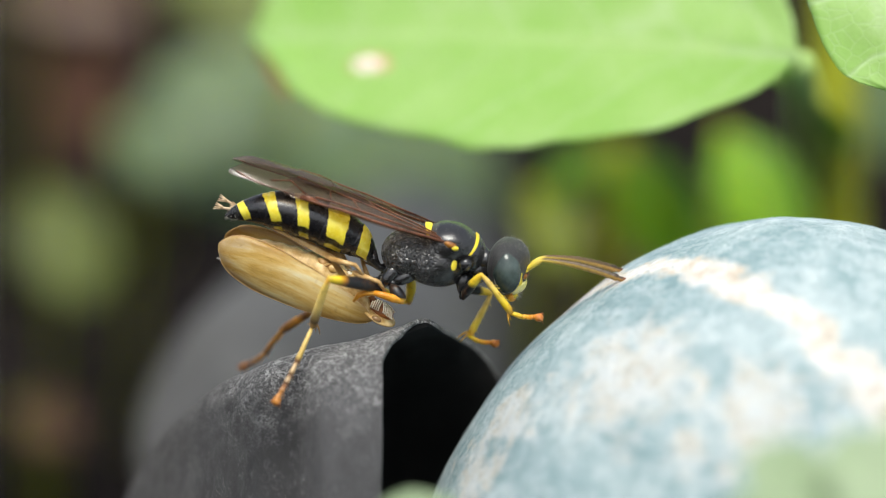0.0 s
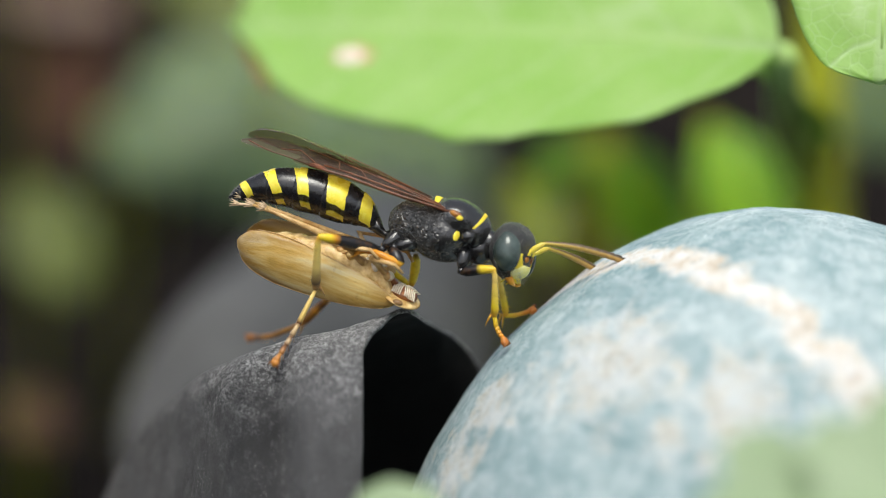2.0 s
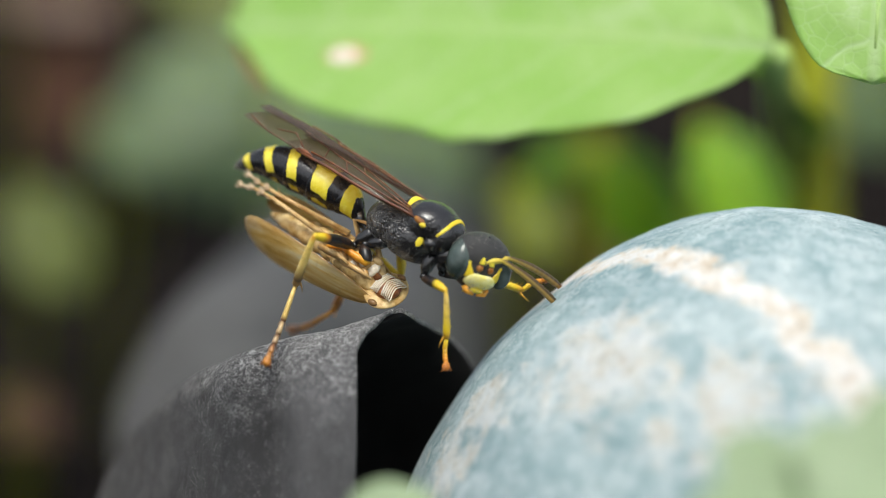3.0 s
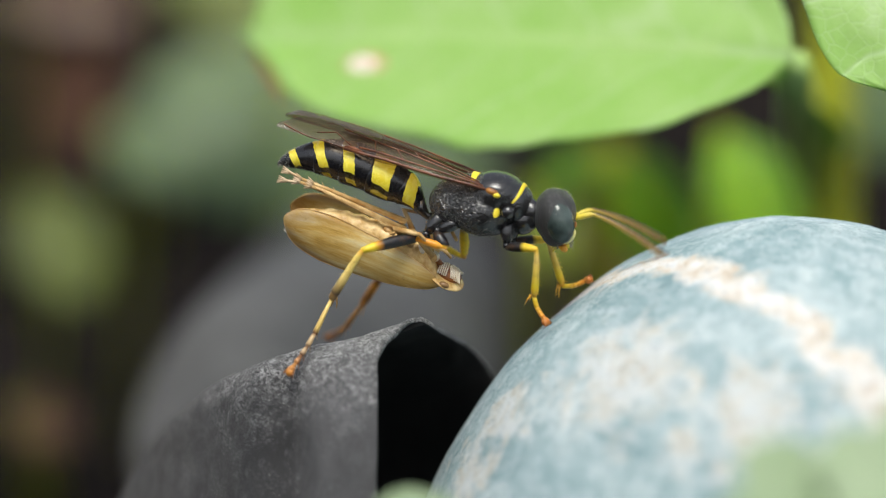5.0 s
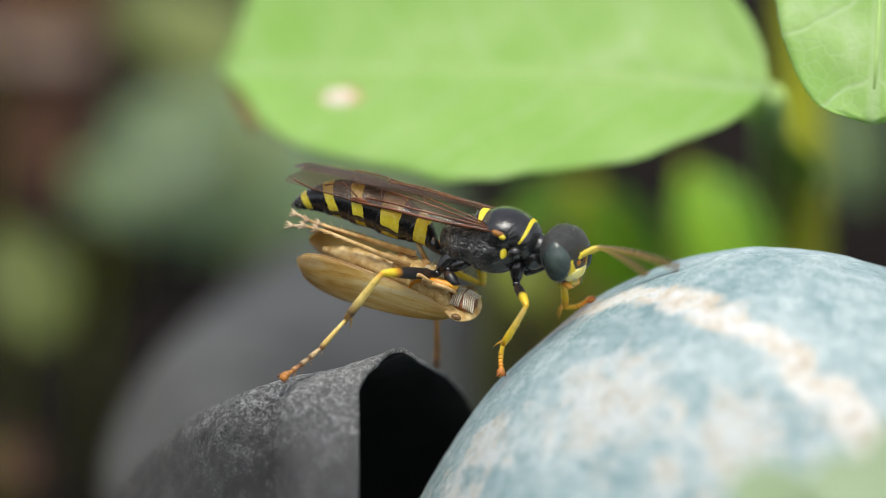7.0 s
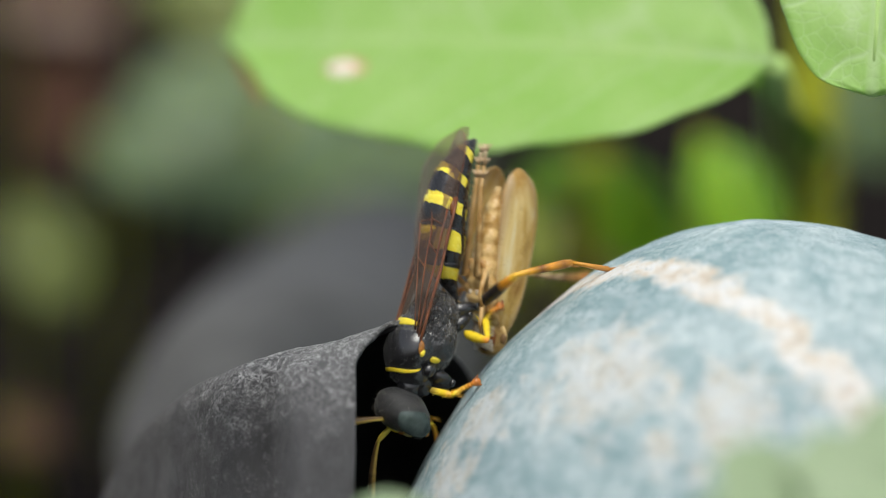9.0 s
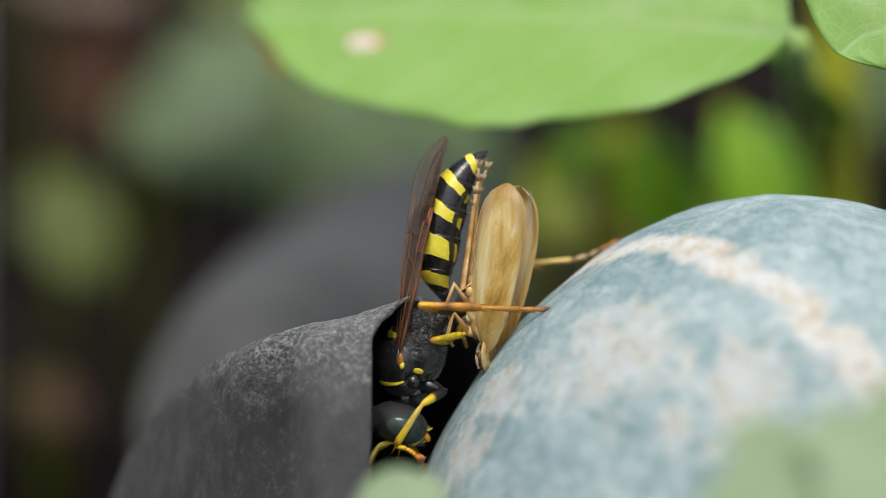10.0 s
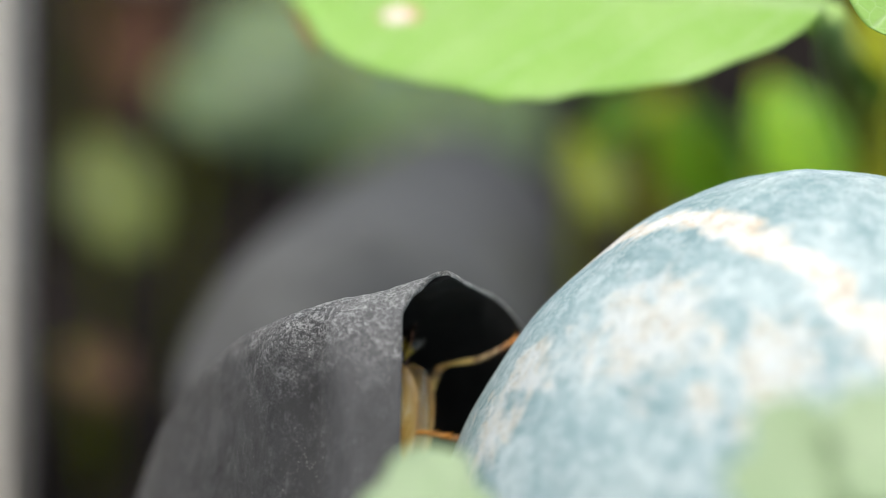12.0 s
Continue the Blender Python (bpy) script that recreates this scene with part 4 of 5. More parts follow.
            if kind == "forewing":
                lines = [([(0, 0.0), (0.12, 0), (0.25, 0), (0.38, 0), (0.5, 0), (0.6, 0), (0.68, 0.0)], 0.055), ([(0.68, 0), (0.77, 0), (0.85, 0.0), (0.92, 0.04), (0.97, 0.12)], 0.022),
                         ([(0.02, 0.3), (0.12, 0.22), (0.25, 0.16), (0.38, 0.13), (0.5, 0.12), (0.62, 0.1)], 0.036), ([(0.05, 0.6), (0.18, 0.5), (0.3, 0.42), (0.42, 0.38), (0.5, 0.36), (0.62, 0.38), (0.72, 0.42)], 0.028),
                         ([(0.06, 0.85), (0.18, 0.78), (0.3, 0.72), (0.42, 0.71), (0.55, 0.72)], 0.024), ([(0.42, 0.13), (0.47, 0.38)], 0.024), ([(0.55, 0.11), (0.57, 0.36)], 0.024),
                         ([(0.66, 0.08), (0.74, 0.22), (0.82, 0.10)], 0.024), ([(0.57, 0.36), (0.56, 0.7)], 0.022), ([(0.36, 0.40), (0.40, 0.71)], 0.022)]
                stigma = [(0.60, 0.03), (0.64, 0.04), (0.68, 0.03)]
                for line, r in lines:
                    part("wing_vein", tube([at_uv(q[0], q[1], 0.012) for q in line], r, 6), VEIN, wing, "rust brown vein")
                part("wing_stigma", tube([at_uv(q[0], q[1], 0.015) for q in stigma], [0.03, 0.09, 0.03], 6), VEIN, wing)
    # legs: every segment runs along x from its own joint
    for key, kind in (("RH", "hind"), ("LH", "hind"), ("RF", "front"), ("LF", "front"), ("LM", "middle")):
        lf, lt, ls = LEGS[kind]
        mf, mt, ms = LEGMAT["hind_shaded" if key == "LH" else kind]
        k = 0.95 if kind == "hind" else 0.78
        p[key + "f"] = part(kind + "_femur", tube([(0, 0, 0), (0.2 * lf, 0, 0.04), (0.5 * lf, 0, 0.05), (0.85 * lf, 0, 0.02), (lf, 0, 0), (lf + 0.06, 0, 0)], [0.11 * k, 0.21 * k, 0.23 * k, 0.17 * k, 0.12 * k, 0.04], 16), mf, wasp, "black thigh with a yellow knee" if kind == "hind" else "black and yellow thigh")
        bm = tube([(-0.06, 0, 0), (0.02, 0, 0), (0.15 * lt, 0, 0.03), (0.45 * lt, 0, 0.03), (0.85 * lt, 0, 0.02), (lt, 0, 0)], [0.05, 0.09 * k, 0.12 * k, 0.145 * k, 0.175 * k, 0.12 * k], 14)
        for a, b in ((0.93, 0.5), (0.97, -0.35)):
            tube([(lt * a, 0.12 * b, -0.10), (lt * a + 0.2, 0.25 * b, -0.22), (lt * a + 0.42, 0.34 * b, -0.30)], [0.045, 0.03, 0.006], 6, bm)
        for q in range(8):
            x = lt * (0.2 + 0.1 * q)
            tube([(x, 0.04 * (q % 3 - 1), 0.13), (x + 0.1, 0.06 * (q % 3 - 1), 0.26)], [0.018, 0.004], 4, bm)
        p[key + "t"] = part(kind + "_tibia", bm, mt, wasp, "yellow shin with spines")
        bend = -0.16 if kind == "hind" else -0.06
        cutsx = [0, 0.45, 0.62, 0.76, 0.88, 1.0] if kind == "hind" else [0, 0.4, 0.55, 0.68, 0.82, 1.0]
        foot = None
        for q in range(5):
            a, b = cutsx[q] * ls, cutsx[q + 1] * ls
            za, zb = bend * math.sin(math.pi * cutsx[q]) * 1.6, bend * math.sin(math.pi * cutsx[q + 1]) * 1.6
            bm = tube([(a - 0.02, 0, za), (a + (b - a) * 0.4, 0, za * 0.6 + zb * 0.4), (b - 0.05, 0, zb), (b, 0, zb)], [0.06, 0.085, 0.108 if q < 4 else 0.15, 0.07] if kind == "hind" else [0.078, 0.085, 0.095 if q < 4 else 0.12, 0.08], 8)
            if q < 4 and kind == "hind":
                for e in (-1, 1):
                    tube([(b - 0.05, e * 0.06, zb - 0.05), (b + 0.16, e * 0.16, zb - 0.14)], [0.028, 0.005], 4, bm)
            if q == 0:
                foot = part(kind + "_tarsus", bm, ms, wasp, "orange jointed foot with claws")
            else:
                part("tarsal_segment", bm, ms, foot)
        for e in (-1, 1):
            part("claw", tube([(ls - 0.05, e * 0.06, 0), (ls + 0.14, e * 0.16, 0.04), (ls + 0.2, e * 0.2, -0.1)], [0.055, 0.04, 0.008], 6), CLAW, foot, "brown claw")
        part("foot_pad", ball((ls + 0.03, 0, -0.03), (0.17, 0.16, 0.14), None, None, 10, 8), ms, foot)
        p[key + "s"] = foot
    # the right middle leg stays folded under the trunk and clasps the prey
    hip, knee = Vector((-1.42, -0.78, -1.40)), Vector((-0.95, -1.02, -1.86))
    part("middle_femur", tube([hip, hip.lerp(knee, 0.35), hip.lerp(knee, 0.7), knee, knee.lerp(hip, -0.08)], [0.12, 0.22, 0.22, 0.17, 0.07], 16), LEGMAT["clasping"][0], wasp, "black thigh with an orange knee")
    part("middle_tibia", tube([knee + Vector((0.06, 0, 0)), knee, knee + Vector((-0.34, -0.08, 0.05)), knee + Vector((-0.7, -0.12, 0.12)), knee + Vector((-1.02, -0.12, 0.16))], [0.06, 0.14, 0.15, 0.13, 0.10], 12), LEGMAT["clasping"][1], wasp, "orange-yellow shin")
    part("middle_tarsus", tube([knee + Vector((-1.0, -0.12, 0.16)), knee + Vector((-1.3, -0.13, 0.12)), knee + Vector((-1.55, -0.13, 0.0)), knee + Vector((-1.7, -0.12, -0.25))], [0.10, 0.11, 0.10, 0.05], 8), ORNG, wasp, "orange foot")
    return p


LEGS = {"hind": (2.45, 2.12, 3.0), "front": (1.3, 1.75, 0.95), "middle": (1.35, 1.3, 0.9)}
LEGMAT = {
    "hind": (leg_material("hind_thigh", [(0.0, BLACK), (0.72, BLACK), (0.8, (0.5, 0.2, 0.01)), (0.9, YELLOW), (1.0, YELLOW)], 2.3),
             leg_material("hind_shin", [(0.0, (0.74, 0.36, 0.03)), (0.12, (0.84, 0.62, 0.14)), (0.60, (0.84, 0.64, 0.20)), (0.80, (0.40, 0.28, 0.10)), (0.92, (0.10, 0.06, 0.03)), (1.0, (0.5, 0.3, 0.1))], 2.0),
             leg_material("hind_foot", [(0.0, (0.80, 0.58, 0.18)), (0.38, (0.76, 0.54, 0.16)), (0.44, (0.20, 0.09, 0.04)), (0.50, (0.62, 0.46, 0.24)), (0.58, (0.58, 0.42, 0.22)), (0.63, (0.16, 0.08, 0.04)), (0.69, (0.55, 0.40, 0.22)), (0.77, (0.18, 0.08, 0.04)), (0.85, (0.42, 0.20, 0.07)), (1.0, (0.50, 0.20, 0.03))], 3.0)),
    # the left hind leg's copy: shade of its inner side put into orange-brown
    "hind_shaded": (leg_material("orange_hind_thigh", [(0.0, BLACK), (0.66, BLACK), (0.78, (0.5, 0.2, 0.01)), (0.9, ORANGE), (1.0, (0.8, 0.45, 0.03))], 2.3),
                    leg_material("orange_hind_shin", [(0.0, (0.8, 0.45, 0.03)), (0.3, (0.74, 0.34, 0.02)), (0.48, (0.20, 0.07, 0.01)), (0.66, (0.70, 0.30, 0.02)), (0.9, (0.30, 0.12, 0.02)), (1.0, (0.5, 0.22, 0.03))], 2.0),
                    leg_material("orange_hind_foot", [(0.0, (0.70, 0.32, 0.03)), (0.4, (0.42, 0.18, 0.03)), (0.6, (0.55, 0.24, 0.04)), (0.8, (0.16, 0.07, 0.03)), (1.0, (0.4, 0.15, 0.03))], 3.0)),
    "front": (leg_material("front_thigh", [(0.0, BLACK), (0.55, BLACK), (0.68, YELLOW), (1.0, (0.8, 0.5, 0.03))], 1.3),
              leg_material("front_shin", [(0.0, (0.8, 0.5, 0.03)), (0.15, PALE), (0.8, YELLOW), (1.0, (0.75, 0.4, 0.03))], 1.7),
              leg_material("front_foot", [(0.0, YELLOW), (0.5, (0.78, 0.4, 0.03)), (0.75, ORANGE), (1.0, (0.55, 0.18, 0.03))], 0.95)),
    "middle": (leg_material("middle_leg_thigh", [(0.0, (0.30, 0.20, 0.02)), (0.15, YELLOW), (0.8, YELLOW), (1.0, ORANGE)], 1.35),
               leg_material("middle_leg_shin", [(0.0, ORANGE), (0.15, YELLOW), (1.0, YELLOW)], 1.3),
               leg_material("middle_leg_foot", [(0.0, YELLOW), (0.6, ORANGE), (1.0, (0.55, 0.18, 0.03))], 0.9)),
    "clasping": (banded("middle_thigh", [(0.0, (0.8, 0.42, 0.03)), (0.14, (0.8, 0.45, 0.03)), (0.22, BLACK), (1.0, BLACK)], 2, 1.0, 1.95, 0.35, 0.1),
            banded("middle_shin", [(0.0, (0.72, 0.28, 0.02)), (0.5, (0.78, 0.38, 0.03)), (1.0, YELLOW)], 0, 0.8, 1.2, 0.35, 0.1)),
}
def antenna_material():
    m = material("antenna_two_tone", (0.05, 0.03, 0.02), 0.42)
    g = Graph(m)
    x, y, z = g.axis()
    top = g.ramp(g.math("MULTIPLY", x, 0.27), [(0.0, (0.70, 0.54, 0.05)), (0.13, (0.55, 0.40, 0.05)), (0.19, (0.12, 0.07, 0.025)), (0.80, (0.07, 0.045, 0.02)), (0.93, (0.03, 0.02, 0.012)), (1.0, (0.30, 0.10, 0.02))])
    low = g.ramp(g.math("MULTIPLY", x, 0.27), [(0.0, (0.76, 0.62, 0.06)), (0.3, (0.50, 0.34, 0.07)), (0.6, (0.42, 0.26, 0.06)), (0.9, (0.42, 0.24, 0.06)), (1.0, (0.25, 0.08, 0.02))])
    # dark above, yellow below, following the arch of the whip
    w = g.math("MAXIMUM", g.math("MULTIPLY_ADD", x, 0.328, -0.197), 0.0)
    arch = g.math("SUBTRACT", g.math("MULTIPLY_ADD", w, 0.22, 0.44), g.math("MULTIPLY", g.math("POWER", w, 1.7), 0.66))
    side = g.ramp(g.math("MULTIPLY_ADD", g.math("SUBTRACT", z, arch), 4.0, 0.5), [(0.50, 0.0), (0.72, 1.0)])
    g.colour(g.mix(side, low, top))
    g.bump(g.noise(12.0, 3), 0.3, 0.02)
    return m


ANTENNA = antenna_material()
WASP = build_wasp()


# ---------------------------------------------------------------- the hopper that it carries
def build_hopper():
    """Belly up: z towards the wasp, head at +x."""
    hop = tagged(empty("leafhopper"), "tan leafhopper held belly up as prey", "leafhopper")
    rows = smooth_rows([(-2.6, 0, 0.25, 0.08, 0.08), (-1.7, 0, 0.35, 0.38, 0.3), (0, 0, 0.38, 0.58, 0.46), (1.2, 0, 0.22, 0.70, 0.5), (1.75, 0, 0.02, 0.68, 0.34), (2.05, 0, -0.2, 0.5, 0.15), (2.2, 0, -0.28, 0.2, 0.06)], 70)
    rows = [(x, y, z, ry * (1 + 0.06 * math.sin(x * 12)), rz * (1 + 0.09 * math.sin(x * 12))) for x, y, z, ry, rz in rows]
    part("body", loft(rows, 28), TAN, hop, "tan segmented body")
    for x, y, z, r, mat in ((1.70, 0.38, 0.40, 0.22, PALELEG), (1.25, 0.42, 0.52, 0.20, WHITISH), (0.85, 0.42, 0.62, 0.22, PALELEG), (0.45, 0.44, 0.68, 0.20, TAN), (0.05, 0.32, 0.72, 0.18, PALELEG), (1.48, 0.20, 0.54, 0.14, WHITISH), (1.02, 0.20, 0.66, 0.14, WHITISH)):
        for s in (-1, 1):
            part("leg_base", ball((x, s * y, z), (r, r * 0.7, r * 0.75), None, pose(0, 0, 0, s * 20, 25, s * 30)), mat, hop)
    crown = ball((2.36, 0, -0.33), (0.68, 0.94, 0.15), None, pose(0, 0, 0, 0, 10, 0), 32, 16)
    head = part("head", crown, TAN, hop, "amber rounded head")
    part("frons", ball((2.42, 0, -0.14), (0.46, 0.52, 0.25), None, pose(0, 0, 0, 0, 10, 0), 28, 14), CLAW, head, "swollen striped face")
    part("beak", tube([(2.06, 0, 0.02), (1.6, 0, 0.40), (0.9, 0, 0.72)], [0.16, 0.09, 0.03], 8), CLAW, hop, "brown sucking beak")
    for s in (-1, 1):
        bm = bmesh.new()
        rows = []
        out = [(0, 0.05), (0.04, 0.30), (0.15, 0.60), (0.3, 0.84), (0.5, 1.02), (0.7, 1.10), (0.85, 0.97), (0.95, 0.62), (1.0, 0.1)]
        for i in range(37):
            u = i / 36
            w = curve_at(out, u)
            row = []
            for j in range(15):
                v = -1 + 2 * j / 14
                a = v * 1.05
                rib = 0.03 * noise.noise((u * 3, v * 5, s)) + 0.012 * math.sin(v * 15 + u * 4)
                row.append(bm.verts.new((2.3 - u * 5.6, s * (0.60 + 0.45 * math.cos(a) * w), -0.42 + 0.36 * u + w * 0.93 * math.sin(a) + rib)))
            rows.append(row)
        skin(bm, rows, False, False)
        ob = part("forewing", bm, HOPWING, hop, "tan leathery wing with brown streaks")
        for v in (-1, 1):
            line = []
            for i in range(19):
                u = 0.02 + 0.97 * i / 18
                w = curve_at(out, u)
                line.append((2.3 - u * 5.6, s * (0.60 + 0.45 * math.cos(1.05) * w), -0.42 + 0.36 * u + w * 0.93 * math.sin(v * 1.05)))
            part("wing_margin", tube(line, 0.022, 6), PALELEG, ob, "brown wing margin")
        sol = ob.modifiers.new("thickness", "SOLIDIFY")
        sol.thickness = 0.05 * MM
        bm = bmesh.new()
        rows = [[bm.verts.new((1.2 - u * 4.4, s * (0.25 + 0.25 * v), -0.62 - 0.35 * math.sin(math.pi * u) * v)) for v in (0, 0.5, 1)] for u in [k / 14 for k in range(15)]]
        skin(bm, rows, False, False)
        part("hindwing", bm, HOPGLASS, hop, "clear hind wing edge")
        part("eye", ball((2.4, s * 0.82, -0.28), (0.18, 0.12, 0.12), None, None, 14, 10), HOPEYE, hop)
        legs = [[(1.7, 0.5, 0.5), (1.2, 0.9, 1.0), (2.0, 0.95, 1.05), (2.3, 0.8, 0.8)], [(0.9, 0.5, 0.6), (0.3, 0.95, 1.15), (1.1, 1.0, 1.3), (1.5, 0.9, 1.0)],
                [(0.1, 0.4, 0.6), (0.5, 0.36, 1.0), (-2.4, 0.14, 1.20), (-3.2, 0.16, 1.22), (-3.8, 0.24, 1.18 + 0.12 * s)]]
        for pts in legs:
            pts = [(x, s * y, z) for x, y, z in pts]
            hind = len(pts) == 5
            shin = pts[:4] if hind else pts
            bm = tube(shin, [0.11, 0.12] + [0.075] * (len(shin) - 3) + [0.055], 10)
            if hind:
                for q in range(9):
                    x = -1.0 - 0.2 * q
                    z = 1.0 - (x - 0.5) * 0.069
                    tube([(x, s * 0.20, z), (x - 0.16, s * (0.20 + 0.16 * (q % 2)), z + 0.11)], [0.025, 0.006], 4, bm)
            limb = part("leg", bm, PALELEG, hop, "pale brown leg")
            if hind:
                # feathery pale foot
                bm = tube(pts[3:], [0.06, 0.05], 8)
                for e in range(8):
                    ang = e * 0.8
                    tube([(-2.75, s * 0.15, 1.21), (-3.02, s * 0.16 + 0.17 * math.cos(ang), 1.22 + 0.17 * math.sin(ang))], [0.06, 0.015], 4, bm)
                    tube([(-3.2, s * 0.16, 1.22), (-3.45, s * 0.2 + 0.15 * math.cos(ang), 1.20 + 0.15 * math.sin(ang))], [0.06, 0.015], 4, bm)
                    tube([(-3.6, s * 0.21, 1.19 + 0.08 * s), (-3.92, s * 0.24 + 0.16 * math.cos(ang), 1.17 + 0.1 * s + 0.14 * math.sin(ang))], [0.05, 0.012], 4, bm)
                part("foot", bm, STRAW, limb, "pale feathery foot")
    for k in range(11):
        x = 2.06 + 0.068 * k
        line = []
        for e in range(-4, 5):
            y = 0.125 * e if e else 0.02
            q = 1 - ((x - 2.42) / 0.46) ** 2 - (y / 0.52) ** 2
            line.append((x + 0.03 * abs(e) * (k > 4), y, -0.14 - 0.176 * (x - 2.42) + 0.255 * math.sqrt(max(0.02, q)) + 0.004))
        part("face_ridge", tube(line, 0.027, 6), WHITISH, head, "cream cross ridge")
    for ob in hop.children_recursive:
        ob.data.transform(Matrix.Diagonal((1.08, 1.0, 1.0, 1)))
    part("chest_patch", ball((1.72, 0, 0.26), (0.40, 0.5, 0.18)), WHITISH, hop, "whitish leg bases")
    return hop


HOPPER = build_hopper()

# ---------------------------------------------------------------- movement
# seconds, place (mm), pitch, yaw, roll, abdomen bend, head yaw, head pitch
BODY_ROWS = [
    (0.0, -0.23, 0.00, 0.06, 8.1, 2.7, 11.8, 9.1, -13.6, 9.1),
    (0.5, 0.26, 0.00, 0.42, 6.3, -0.5, 7.5, 9.9, -12.7, 8.6),
    (1.0, 0.80, 0.00, 0.95, 13.7, 1.0, -0.7, 1.3, -9.7, 0.7),
    (1.5, 0.99, 0.00, 1.22, 11.2, 2.6, -0.4, 0.9, -18.2, -0.2),
    (2.0, 0.71, 0.00, 0.59, 16.3, -6.0, -2.3, -4.4, -17.4, 4.9),
    (2.5, 0.10, 0.00, 0.70, 17.7, -20.6, 0.5, -4.5, -47.5, 1.7),
    (3.0, 0.07, 0.00, 0.54, 23.6, -24.3, 4.4, -1.6, -42.5, -2.8),
    (3.2, 0.07, 0.00, 0.54, 23.6, -24.3, 4.4, -1.6, -42.5, -2.8),
    (4.0, 1.00, 0.00, 1.20, 15.0, -18.0, 6.0, 2.0, -20.0, 1.0),
    (4.8, 1.80, 0.00, 1.80, 10.7, -10.7, 8.5, 5.9, 7.0, 1.5),
    (5.0, 1.63, 0.00, 1.80, 9.4, -9.1, 7.5, 8.6, 11.5, 2.7),
    (5.5, 1.40, 0.00, 1.63, 14.8, -17.7, 3.6, -4.1, -18.6, 4.0),
    (6.0, 1.73, 0.00, 1.27, 14.3, -24.0, 4.7, -6.5, -29.2, 7.6),
    (6.5, 2.13, 0.00, 1.53, 10.3, -25.0, 12.6, 7.6, -7.5, 7.9),
    (7.0, 2.66, 0.00, 1.59, 9.1, -15.7, 17.4, 7.3, -13.9, 4.9),
    (7.2, 3.32, 0.00, 2.06, 9.3, -9.2, 14.7, 8.0, -1.4, 4.7),
    (7.6, 3.10, -0.40, 1.50, 25.0, -28.0, 8.0, 4.0, -8.0, 6.0),
    (8.0, 2.40, -0.50, 0.40, 50.0, -55.0, 4.0, 0.0, -8.0, 7.0),
    (8.4, 1.20, -0.20, -0.60, 72.0, -80.0, 0.0, -4.0, -6.0, 8.0),
    (8.8, -0.10, 0.00, -1.50, 84.0, -102.0, 0.0, -8.0, 12.0, 8.0),
    (9.0, 0.03, 0.40, -3.10, 70.5, -150.0, -1.6, 10.0, -13.7, 6.1),
    (9.5, -0.47, 0.80, -3.76, 73.7, -175.0, 2.6, 0.8, 2.2, 10.0),
    (10.0, -0.91, 1.00, -4.40, 76.5, -170.0, -1.7, -1.0, 0.0, 10.0),
    (10.5, -1.28, 1.00, -5.40, 75.4, -168.0, -4.3, -7.0, 0.0, 10.0),
    (11.0, -1.66, 1.30, -6.90, 75.4, -170.0, -0.8, -15.5, 0.0, 10.0),
    (11.5, -1.91, 1.60, -7.70, 73.5, -168.0, -1.3, -10.2, 0.0, 10.0),
    (11.8, -3.50, 2.80, -9.80, 79.4, -160.0, 0.0, -9.3, 0.0, 10.0),
    (12.0, -3.80, 3.00, -11.95, 80.0, -165.0, 0.0, 12.0, 0.0, 10.0),
]
